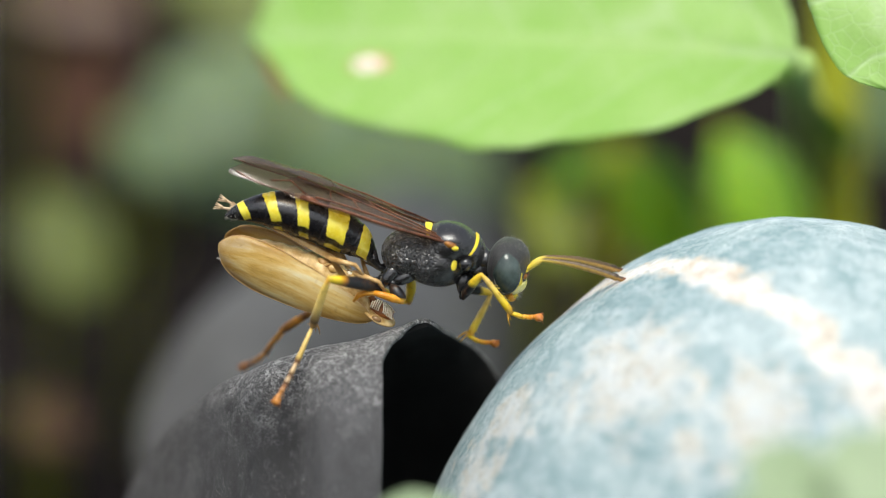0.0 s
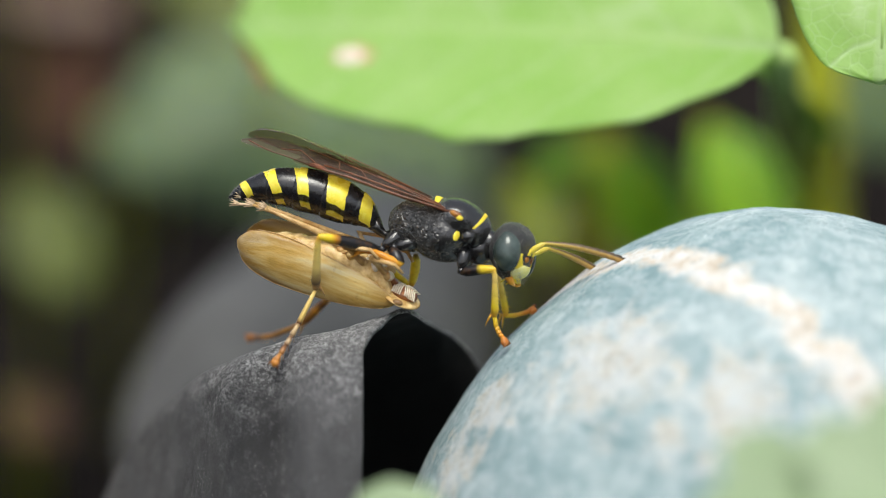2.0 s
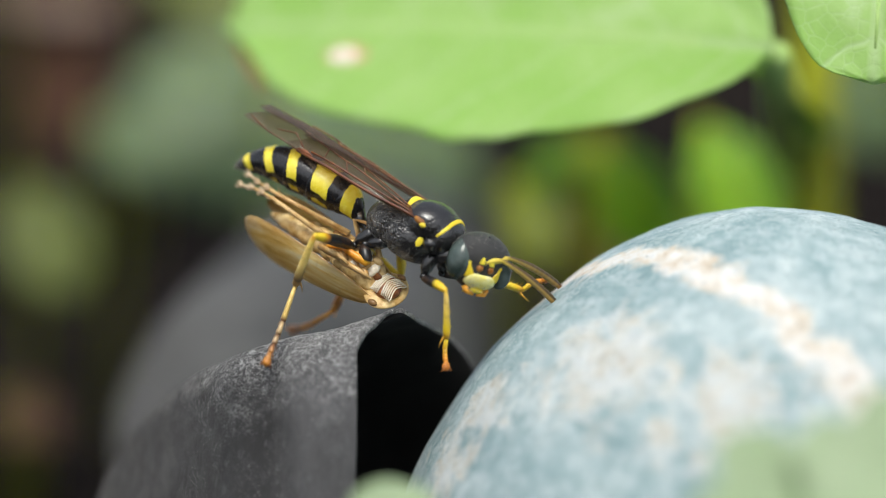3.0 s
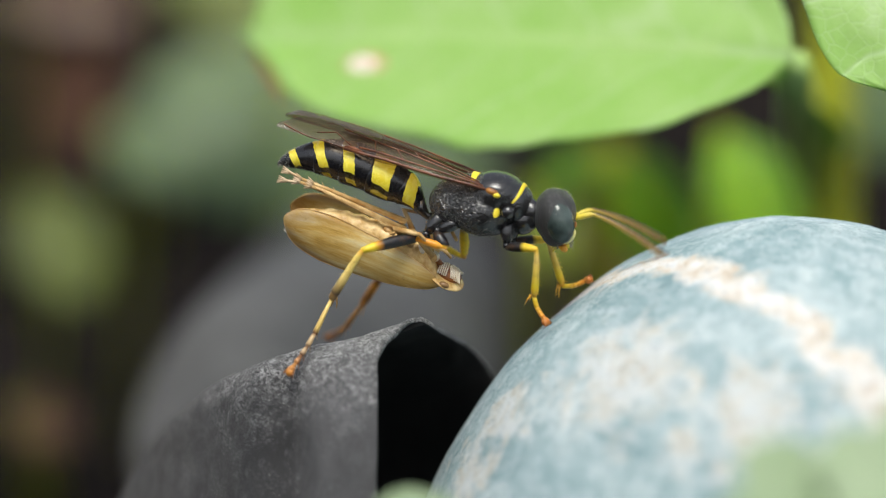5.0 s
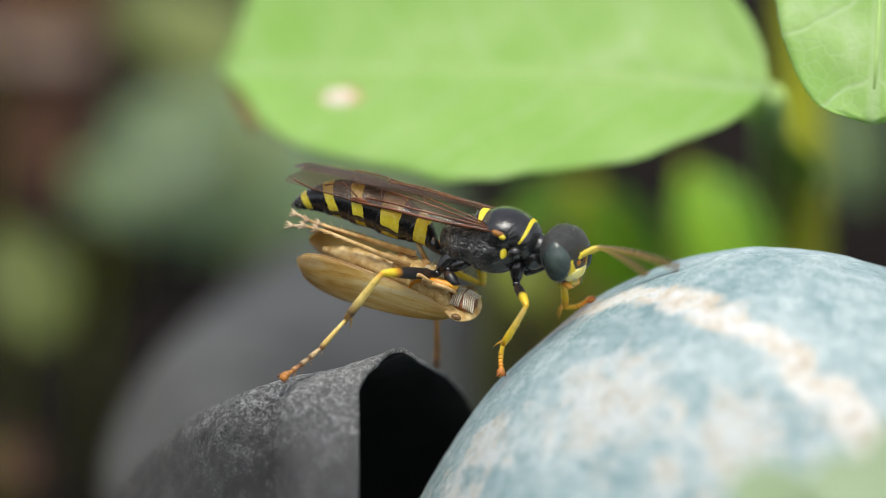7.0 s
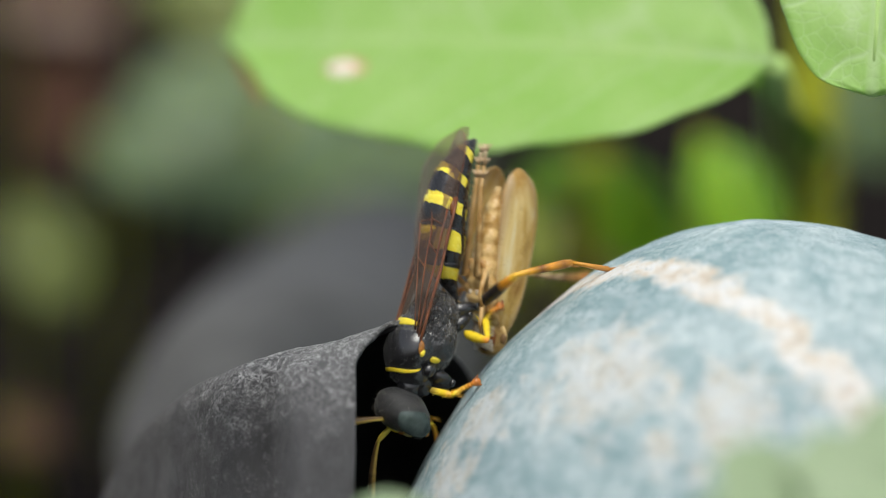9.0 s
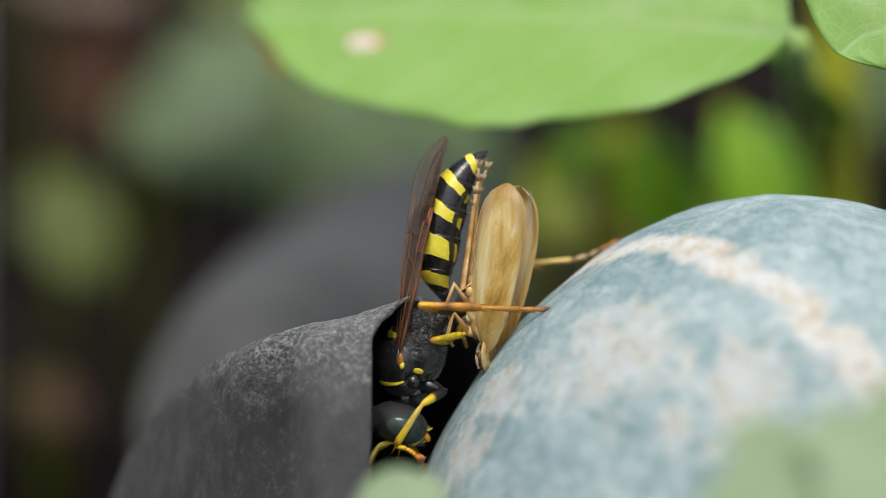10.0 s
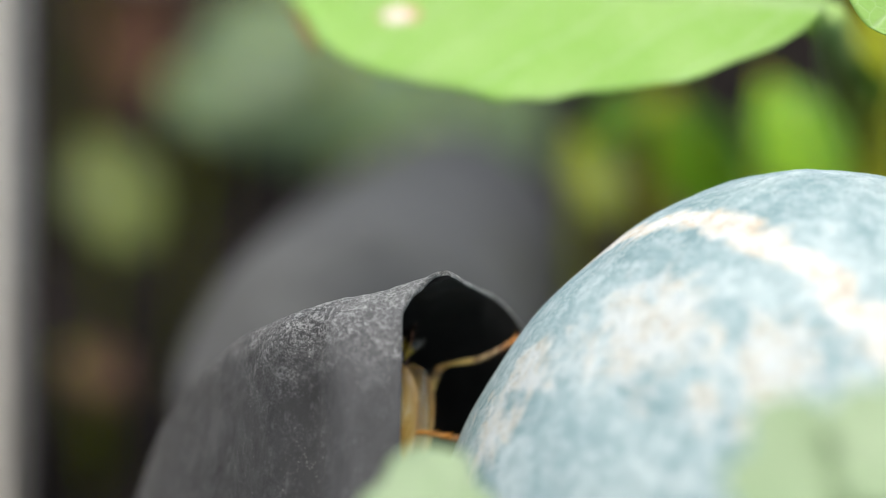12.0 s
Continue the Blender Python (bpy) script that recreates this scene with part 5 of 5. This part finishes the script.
# seconds, ankle, foot (mm)
FEET = {
    "RH": [
    (0.0, -4.57, -1.10, -2.72, -5.84, -2.30, -5.41),
    (0.5, -4.51, -1.10, -2.74, -5.88, -2.30, -5.43),
    (1.0, -3.76, -0.70, -1.63, -5.20, -1.40, -4.23),
    (1.5, -3.50, -0.70, -1.52, -5.22, -1.40, -4.38),
    (2.0, -3.79, -0.70, -1.75, -5.21, -1.60, -4.36),
    (2.5, -4.14, -0.70, -1.67, -5.22, -1.80, -4.35),
    (3.0, -4.29, -0.70, -1.62, -5.27, -1.80, -4.36),
    (4.8, -3.52, -0.70, -1.91, -4.96, -1.60, -4.43),
    (5.0, -3.74, -0.70, -1.79, -5.18, -1.60, -4.35),
    (5.5, -4.01, -0.70, -1.65, -5.19, -1.70, -4.35),
    (6.0, -3.92, -0.70, -1.61, -5.29, -1.70, -4.36),
    (6.5, -3.71, -0.70, -1.73, -5.28, -1.70, -4.28),
    (7.0, -2.55, -0.70, -1.43, -4.57, -1.30, -3.31),
    (7.2, -2.13, -0.70, -1.29, -4.29, -1.30, -3.36),
    (7.7, -1.75, -1.00, -0.75, -3.34, -1.00, -2.33),
    (8.3, -0.60, 2.60, 0.20, -0.60, 2.60, -1.60),
    (8.8, 0.40, 3.80, -0.40, 0.60, 3.80, -2.60),
    (9.0, 3.17, 4.00, -0.50, 4.62, 4.00, -0.71),
    (9.5, 5.31, 4.00, -1.42, 6.94, 4.00, 0.45),
    (10.0, 3.78, 4.00, -1.32, 5.03, 4.00, -1.01),
    (10.5, 3.62, 4.00, -1.75, 5.38, 4.00, -1.33),
    (11.0, 2.00, 4.00, -3.45, 3.36, 4.00, -2.90),
    (11.5, 2.20, 4.00, -3.92, 3.38, 4.00, -3.13),
    (11.8, 1.20, 4.00, -4.75, 3.35, 4.00, -3.17),
    (12.0, -0.90, 4.50, -5.85, 1.91, 4.50, -5.07),
    ],
    "LH": [
    (0.0, -6.06, 3.00, -3.07, -7.45, 5.20, -4.40),
    (0.5, -5.79, 3.00, -2.84, -7.60, 5.20, -4.37),
    (1.0, -5.69, 3.00, -3.38, -7.71, 5.20, -3.87),
    (1.5, -5.78, 3.00, -3.53, -7.59, 5.20, -3.81),
    (2.0, -4.76, 3.20, -3.32, -6.66, 5.40, -3.70),
    (2.5, -3.20, 3.40, -2.53, -4.65, 5.60, -3.21),
    (3.0, -3.09, 3.40, -2.62, -4.54, 5.60, -3.30),
    (4.8, -2.57, 3.40, -2.21, -3.68, 5.60, -3.31),
    (5.0, -2.79, 3.40, -2.08, -3.91, 5.60, -3.18),
    (5.5, -2.52, 3.40, -2.09, -4.08, 5.60, -2.85),
    (6.0, -1.27, 3.40, -1.94, -3.22, 5.60, -2.95),
    (6.5, 0.84, 3.20, -1.87, 0.76, 5.40, -3.36),
    (7.0, 0.68, 3.20, -1.46, 0.67, 5.40, -3.26),
    (7.2, 0.97, 3.20, -1.42, 0.98, 5.40, -3.22),
    (7.8, 1.87, 1.50, -1.21, 2.48, 1.50, -2.43),
    (8.4, 2.98, -0.50, -0.70, 3.38, -0.50, -2.69),
    (8.8, 3.22, -0.80, -1.69, 3.85, -0.80, -2.39),
    (9.0, 5.48, -0.40, -0.40, 8.23, -0.40, -0.60),
    (9.5, 3.42, -0.80, -1.37, 5.07, -0.80, -1.47),
    (10.0, 1.68, -1.00, -2.85, 4.64, -1.00, -2.91),
    (10.5, 0.59, -1.00, -4.00, 3.22, -1.00, -4.08),
    (11.0, 1.76, -0.60, -4.75, 3.21, -0.60, -4.05),
    (11.5, 0.55, -0.40, -6.50, 1.54, -0.40, -5.70),
    (11.8, -0.35, 0.50, -7.25, 0.65, 0.50, -6.44),
    (12.0, -2.40, 1.50, -8.20, -0.40, 1.80, -8.60),
    ],
    "RF": [
    (0.0, 2.40, -0.80, -2.26, 3.89, -0.80, -2.46),
    (0.5, 2.66, -0.80, -2.04, 3.85, -0.80, -2.24),
    (1.0, 2.76, -0.70, -1.78, 3.86, -0.70, -2.43),
    (1.5, 2.68, -0.70, -1.63, 3.68, -0.70, -2.52),
    (2.0, 2.48, -0.90, -2.71, 2.82, -0.90, -3.50),
    (2.5, 2.20, -1.00, -2.54, 3.03, -1.00, -3.27),
    (2.7, 2.14, -1.20, -2.86, 2.73, -1.20, -3.65),
    (3.0, 1.01, -1.30, -3.50, 1.01, -1.30, -5.18),
    (3.2, 1.21, -1.30, -3.48, 1.41, -1.30, -5.06),
    (4.2, 2.48, -1.00, -2.58, 3.28, -1.00, -3.57),
    (4.8, 3.59, -0.90, -1.73, 3.89, -0.90, -2.62),
    (5.0, 3.37, -0.90, -1.71, 3.81, -0.90, -2.60),
    (5.5, 2.98, -0.90, -1.46, 3.77, -0.90, -2.51),
    (6.0, 2.68, -0.90, -2.21, 2.92, -0.90, -3.50),
    (6.5, 2.76, -0.90, -2.43, 2.95, -0.90, -3.46),
    (7.0, 2.95, -0.80, -2.33, 2.89, -0.80, -3.36),
    (7.2, 3.52, -0.80, -1.99, 3.92, -0.80, -3.08),
    (7.8, 3.01, -0.60, -3.18, 3.41, -0.60, -4.18),
    (8.4, 1.81, 0.50, -4.52, 1.41, 0.50, -5.52),
    (8.8, 0.99, 1.50, -5.37, 0.73, 1.50, -6.49),
    (9.0, 0.46, 2.20, -6.12, 0.71, 2.20, -7.00),
    (9.5, 0.17, 2.20, -6.35, 0.64, 2.20, -7.17),
    (10.0, -0.86, 2.20, -7.95, -0.52, 2.20, -8.52),
    (10.5, -1.02, 2.20, -8.57, -0.92, 2.20, -9.29),
    (11.0, -1.86, 2.20, -9.97, -1.86, 2.20, -10.79),
    (11.5, -2.73, 2.20, -10.99, -2.52, 2.20, -11.81),
    (12.0, -3.80, 3.00, -11.23, -3.80, 3.00, -12.26),
    ],
    "LF": [
    (0.0, 0.93, 1.60, -3.13, 1.79, 1.60, -3.35),
    (0.5, 1.10, 1.60, -2.90, 1.71, 1.60, -3.66),
    (1.0, 2.82, 1.40, -1.61, 3.99, 1.40, -2.22),
    (1.5, 3.04, 1.40, -1.96, 4.09, 1.40, -2.41),
    (2.0, 2.94, 1.40, -2.76, 4.01, 1.40, -2.52),
    (2.5, 3.76, 1.30, -1.72, 5.18, 1.30, -1.31),
    (3.0, 3.86, 1.30, -1.86, 5.28, 1.30, -1.19),
    (4.8, 4.68, 1.30, -1.46, 5.79, 1.30, -1.15),
    (5.0, 4.46, 1.30, -1.38, 5.57, 1.30, -1.07),
    (5.5, 4.44, 1.30, -1.40, 5.45, 1.30, -1.16),
    (6.0, 4.44, 1.30, -1.32, 5.56, 1.30, -1.12),
    (6.5, 5.24, 1.30, -0.94, 6.30, 1.30, -0.64),
    (7.0, 5.27, 1.30, -1.04, 6.32, 1.30, -0.68),
    (7.2, 6.17, 1.30, -0.60, 7.08, 1.30, -0.25),
    (7.8, 4.66, 0.50, -2.01, 5.46, 0.50, -2.41),
    (8.4, 1.99, -0.60, -3.48, 2.98, -0.60, -3.68),
    (8.8, 0.87, -0.80, -3.87, 2.12, -0.80, -4.07),
    (9.0, 1.25, -0.60, -5.07, 2.29, -0.60, -4.51),
    (9.5, 0.34, -0.40, -6.36, 1.46, -0.40, -5.40),
    (10.0, -1.31, -0.40, -7.75, -0.47, -0.40, -8.19),
    (10.5, -2.01, -0.40, -8.36, -1.55, -0.40, -9.06),
    (11.0, -2.18, 0.00, -9.76, -1.78, 0.00, -10.56),
    (11.5, -2.63, 0.00, -10.75, -2.23, 0.00, -11.55),
    (12.0, -3.69, 1.00, -11.01, -3.28, 1.00, -12.02),
    ],
}
# seconds, tip (mm)
TIPS = {
    "RA": [
    (0.0, 5.80, -0.60, -1.07),
    (0.5, 5.74, -0.80, -0.16),
    (1.0, 6.64, -0.60, -0.39),
    (1.5, 7.52, -0.60, -0.30),
    (2.0, 6.45, -0.80, -0.77),
    (2.5, 5.67, -1.00, -1.61),
    (3.0, 4.20, -0.60, -2.00),
    (3.2, 4.25, -0.60, -1.95),
    (4.8, 7.66, -0.80, -0.14),
    (5.0, 7.24, -0.80, -0.22),
    (5.2, 6.32, -1.00, -0.24),
    (5.5, 5.74, -1.20, -0.96),
    (6.0, 5.74, -1.20, -0.23),
    (6.5, 8.32, -0.80, -0.09),
    (7.0, 8.12, -0.80, -0.05),
    (7.2, 8.00, -0.80, 1.88),
    (7.8, 5.37, -1.00, -1.59),
    (8.4, 0.60, 0.00, -6.70),
    (8.8, -0.58, 0.50, -6.83),
    (9.0, -1.26, 1.00, -8.27),
    (9.5, -1.71, 2.00, -8.95),
    (10.0, -2.39, 2.00, -9.78),
    (10.5, -2.75, 2.00, -10.50),
    (11.0, -3.70, 2.00, -11.80),
    (11.5, -4.36, 2.00, -12.61),
    (12.0, -5.46, 3.00, -12.89),
    ],
    "LA": [
    (0.0, 5.78, 1.00, -0.79),
    (0.5, 6.60, 1.00, -0.35),
    (1.0, 6.04, 1.00, -0.90),
    (1.5, 7.07, 1.00, -0.44),
    (2.0, 5.84, 0.80, -1.24),
    (2.5, 5.34, 0.40, -1.46),
    (3.0, 4.44, 0.40, -1.55),
    (3.2, 4.44, 0.40, -1.53),
    (4.8, 7.38, 0.80, -0.34),
    (5.0, 7.56, 0.80, 0.18),
    (5.2, 6.82, 0.60, 0.17),
    (5.5, 6.83, 0.60, 2.06),
    (6.0, 6.94, 0.60, 3.89),
    (6.5, 7.90, 0.80, 0.60),
    (7.0, 7.86, 0.80, 0.27),
    (7.2, 7.35, 0.80, 3.34),
    (7.8, 5.43, 0.00, -0.40),
    (8.4, -0.60, -0.50, -5.87),
    (8.8, -2.16, -0.80, -5.30),
    (9.0, -1.92, -0.60, -6.26),
    (9.5, -2.25, -0.40, -7.55),
    (10.0, -2.31, -0.40, -9.15),
    (10.5, -2.66, 0.00, -10.30),
    (11.0, -3.59, 0.00, -11.57),
    (11.5, -4.23, 0.00, -12.36),
    (12.0, -5.31, 1.00, -12.64),
    ],
}
WING_LIFT = [(0, 9.2), (0.5, 8.6), (1, 2.2), (1.5, 2.2), (2, 2.5), (2.5, 3.6), (3, 4.1), (4.8, 4.8), (5, 7.0), (5.5, 2.4), (6, 0.2), (6.5, 4.4), (7, 3.6), (7.2, 3.6), (8.8, 3.0), (9, 1.0), (9.5, -1.6), (10, -1.0), (10.5, -5.0), (11, -9.0), (11.5, -9.5), (12, -9)]
# curl of the abdomen's plates towards the belly (degrees over all five joints)
CURL = [(0, 0), (9.5, 0), (10, -4), (10.5, -13), (11, -40), (11.5, -45), (11.8, -34), (12, -30)]
QUIVER = [(0, 0), (0.3, 0.5), (0.5, 0.5), (0.7, 0.3), (1, 0), (4.7, 0.1), (5.2, 0.9), (5.5, 1.2), (5.8, 0.7), (6.1, 0.4), (6.6, 0.3), (7.2, 0.8), (8.0, 0.5), (8.8, 0.2), (9.5, 0), (12, 0)]
# seconds, place of the prey in the wasp's space (mm), its pitch, yaw and roll
PREY_ROWS = [
    (0, -4.11, 0.02, -1.71, 14.1, -5.6, 3.3),
    (0.5, -4.14, -0.04, -1.85, 13.7, -1.3, -2.5),
    (1, -3.62, 0.02, -2.41, 4.4, -0.9, 1.0),
    (1.5, -3.59, 0.06, -2.46, 5.6, -2.5, -3.2),
    (2, -3.23, -0.10, -2.56, 2.2, -1.6, 18.2),
    (2.5, -2.82, -0.22, -2.37, 3.9, -6.9, 35.1),
    (3, -2.75, -0.26, -2.31, 2.0, -4.9, 33.5),
    (4.8, -3.40, -0.27, -2.23, 10.1, 4.3, 13.2),
    (5, -3.38, -0.22, -2.24, 12.2, 7.1, 14.2),
    (5.5, -3.09, -0.30, -2.42, 4.4, -2.9, 33.3),
    (6, -2.97, -0.32, -2.44, -1.2, -0.7, 33.2),
    (6.5, -3.25, -0.42, -2.01, 9.2, 2.6, 30.2),
    (7, -3.39, -0.38, -2.05, 8.5, 1.6, 21.5),
    (7.2, -3.47, -0.33, -2.29, 10.6, 6.4, 18.9),
    (8.8, -1.83, 0.94, -1.70, 6.5, 6.4, 32.4),
    (9, -3.49, 0.20, -1.99, 11.8, -2.6, -9.9),
    (9.5, -3.49, 0.17, -2.27, 6.3, -1.2, 2.2),
    (10, -3.02, 1.04, -2.28, 3.2, -1.7, 29.2),
    (10.5, -3.06, 1.25, -2.19, -7.6, -5.3, 35.0),
    (11, -2.01, 1.11, -2.01, -12.8, -5.0, 30.4),
    (11.5, -1.58, 1.22, -1.67, -10.3, -5.8, 36.7),
    (11.8, -1.52, 1.21, -1.52, -7.3, -6.5, 42.2),
    (12, -2.64, 0.62, -0.54, 2.0, -2.1, 33.4),
]
# the left middle leg: seconds, ankle, foot in the wasp's space (mm), and the way its knee points
MIDDLE_ROWS = [(0, -1.75, 1.05, -2.00, -2.2, 1.0, -2.3, 0.5, 0.6, -0.8), (8.6, -1.75, 1.05, -2.00, -2.2, 1.0, -2.3, 0.5, 0.6, -0.8),
               (9.4, -0.95, 1.20, -1.55, -1.5, 1.0, -2.1, 0.35, 0.6, 1.0), (12, -0.95, 1.20, -1.55, -1.5, 1.0, -2.1, 0.35, 0.6, 1.0)]
# the way the left hind knee points
KNEE_ROWS = [(0, -0.5, 1.0, 0.15), (9.0, -0.5, 1.0, 0.15), (9.7, 0.1, 0.6, 1.0), (12, 0.1, 0.6, 1.0)]
HIPS = {"LM": (-0.72, 0.76, -1.36), "RH": (-1.78, -0.80, -1.60), "LH": (-1.78, 0.80, -1.60), "RF": (1.15, -0.76, -1.54), "LF": (1.15, 0.76, -1.54)}
POLES = {"RH": (0.1, -0.45, 1.0), "RF": (0.7, -0.5, 0.7), "LF": (0.7, 0.5, 0.7)}


def sample(rows, t):
    return [curve_at([(r[0], r[k]) for r in rows], t) for k in range(1, len(rows[0]))]


def turn(pitch, yaw, roll=0.0):
    return Matrix.Rotation(radians(yaw), 4, "Z") @ Matrix.Rotation(radians(pitch), 4, "Y") @ Matrix.Rotation(radians(roll), 4, "X")


def along(a, b, pole):
    """A pose in mm at a, x towards b, z near pole."""
    x = (b - a).normalized()
    z = (pole - x * pole.dot(x))
    z = z.normalized() if z.length > 1e-4 else x.orthogonal().normalized()
    m = Matrix((x, z.cross(x), z)).transposed().to_4x4()
    m.translation = a
    return m


def metres(m):
    m = m.copy()
    m.translation = m.translation * MM
    return m


def motions():
    steps = [k / 10 for k in range(121)]
    rows = {key: [] for key in WASP}
    hopper = []
    # the antennae feel about quickly, so they are keyed more finely
    for k in range(361):
        t = k / 30
        x, y, z, pitch, yaw, roll, bend, hyaw, hpitch = sample(BODY_ROWS, t)
        body = Matrix.Translation((x, y, z)) @ turn(pitch, yaw, roll)
        hm = Matrix.Translation((2.62, 0, -0.27)) @ turn(hpitch, hyaw)
        amp = curve_at(QUIVER, t)
        for key, s in (("RA", -1), ("LA", 1)):
            tip = Vector(sample(TIPS[key], t)) + amp * Vector((0.3 * math.sin(41 * t + s), 0.3 * math.cos(37 * t), math.sin(38 * t + 1.2 * s)))
            rows[key].append((t, metres(along(hm @ Vector((0.63, s * 0.19, 0.05)), body.inverted() @ tip, UP))))
    for t in steps:
        x, y, z, pitch, yaw, roll, bend, hyaw, hpitch = sample(BODY_ROWS, t)
        body = Matrix.Translation((x, y, z)) @ turn(pitch, yaw, roll)
        inv = body.inverted()
        rows["wasp"].append((t, metres(body)))
        rows["abdomen"].append((t, metres(Matrix.Translation((-1.9, 0, -1.0)) @ turn(bend, 0))))
        chain = Matrix()
        rows["plate_0"].append((t, Matrix()))
        for k, hinge in enumerate(HINGES):
            chain = chain @ Matrix.Translation(hinge) @ turn(curve_at(CURL, t) / 5, 0) @ Matrix.Translation(-hinge)
            rows["plate_%d" % (k + 1)].append((t, metres(chain)))
        hm = Matrix.Translation((2.62, 0, -0.27)) @ turn(hpitch, hyaw)
        rows["head"].append((t, metres(hm)))
        lift = curve_at(WING_LIFT, t)
        for kind, back, drop in (("forewing", 0.56, 0.36), ("hindwing", 0.26, 0.29)):
            for s in (-1, 1):
                m = Matrix.Translation((back, s * 1.0, drop + 0.07 * (s > 0))) @ turn(lift + 1.5 * (s > 0), s * 2.5, -s * 3)
                rows["wing_%s_%d" % (kind, s)].append((t, metres(m)))
        for key in ("RH", "LH", "RF", "LF", "LM"):
            lf, lt, ls = LEGS[{"H": "hind", "F": "front", "M": "middle"}[key[1]]]
            pole = Vector(sample(KNEE_ROWS, t)) if key == "LH" else Vector(POLES.get(key, UP))
            if key == "LM":
                v = sample(MIDDLE_ROWS, t)
                ankle, foot, pole = Vector(v[:3]), Vector(v[3:6]), Vector(v[6:])
            else:
                v = sample(FEET[key], t)
                ankle, foot = inv @ Vector(v[:3]), inv @ Vector(v[3:])
            hip = Vector(HIPS[key])
            d = ankle - hip
            reach = max(abs(lf - lt) + 0.1, min(d.length, lf + lt - 0.02))
            d.normalize()
            c = (lf * lf + reach * reach - lt * lt) / (2 * lf * reach)
            side = (pole - d * pole.dot(d)).normalized()
            knee = hip + d * (lf * c) + side * (lf * math.sqrt(max(0, 1 - c * c)))
            end = hip + d * reach
            rows[key + "f"].append((t, metres(along(hip, knee, side))))
            rows[key + "t"].append((t, metres(along(knee, end, side))))
            rows[key + "s"].append((t, metres(along(end, foot, pole))))
        hx, hy, hz, hp, hw, hr = sample(PREY_ROWS, t)
        hopper.append((t, metres(body @ Matrix.Translation((hx, hy, hz)) @ turn(hp, hw, hr))))
    for key, ob in WASP.items():
        walk(ob, rows[key])
    walk(HOPPER, hopper)


motions()
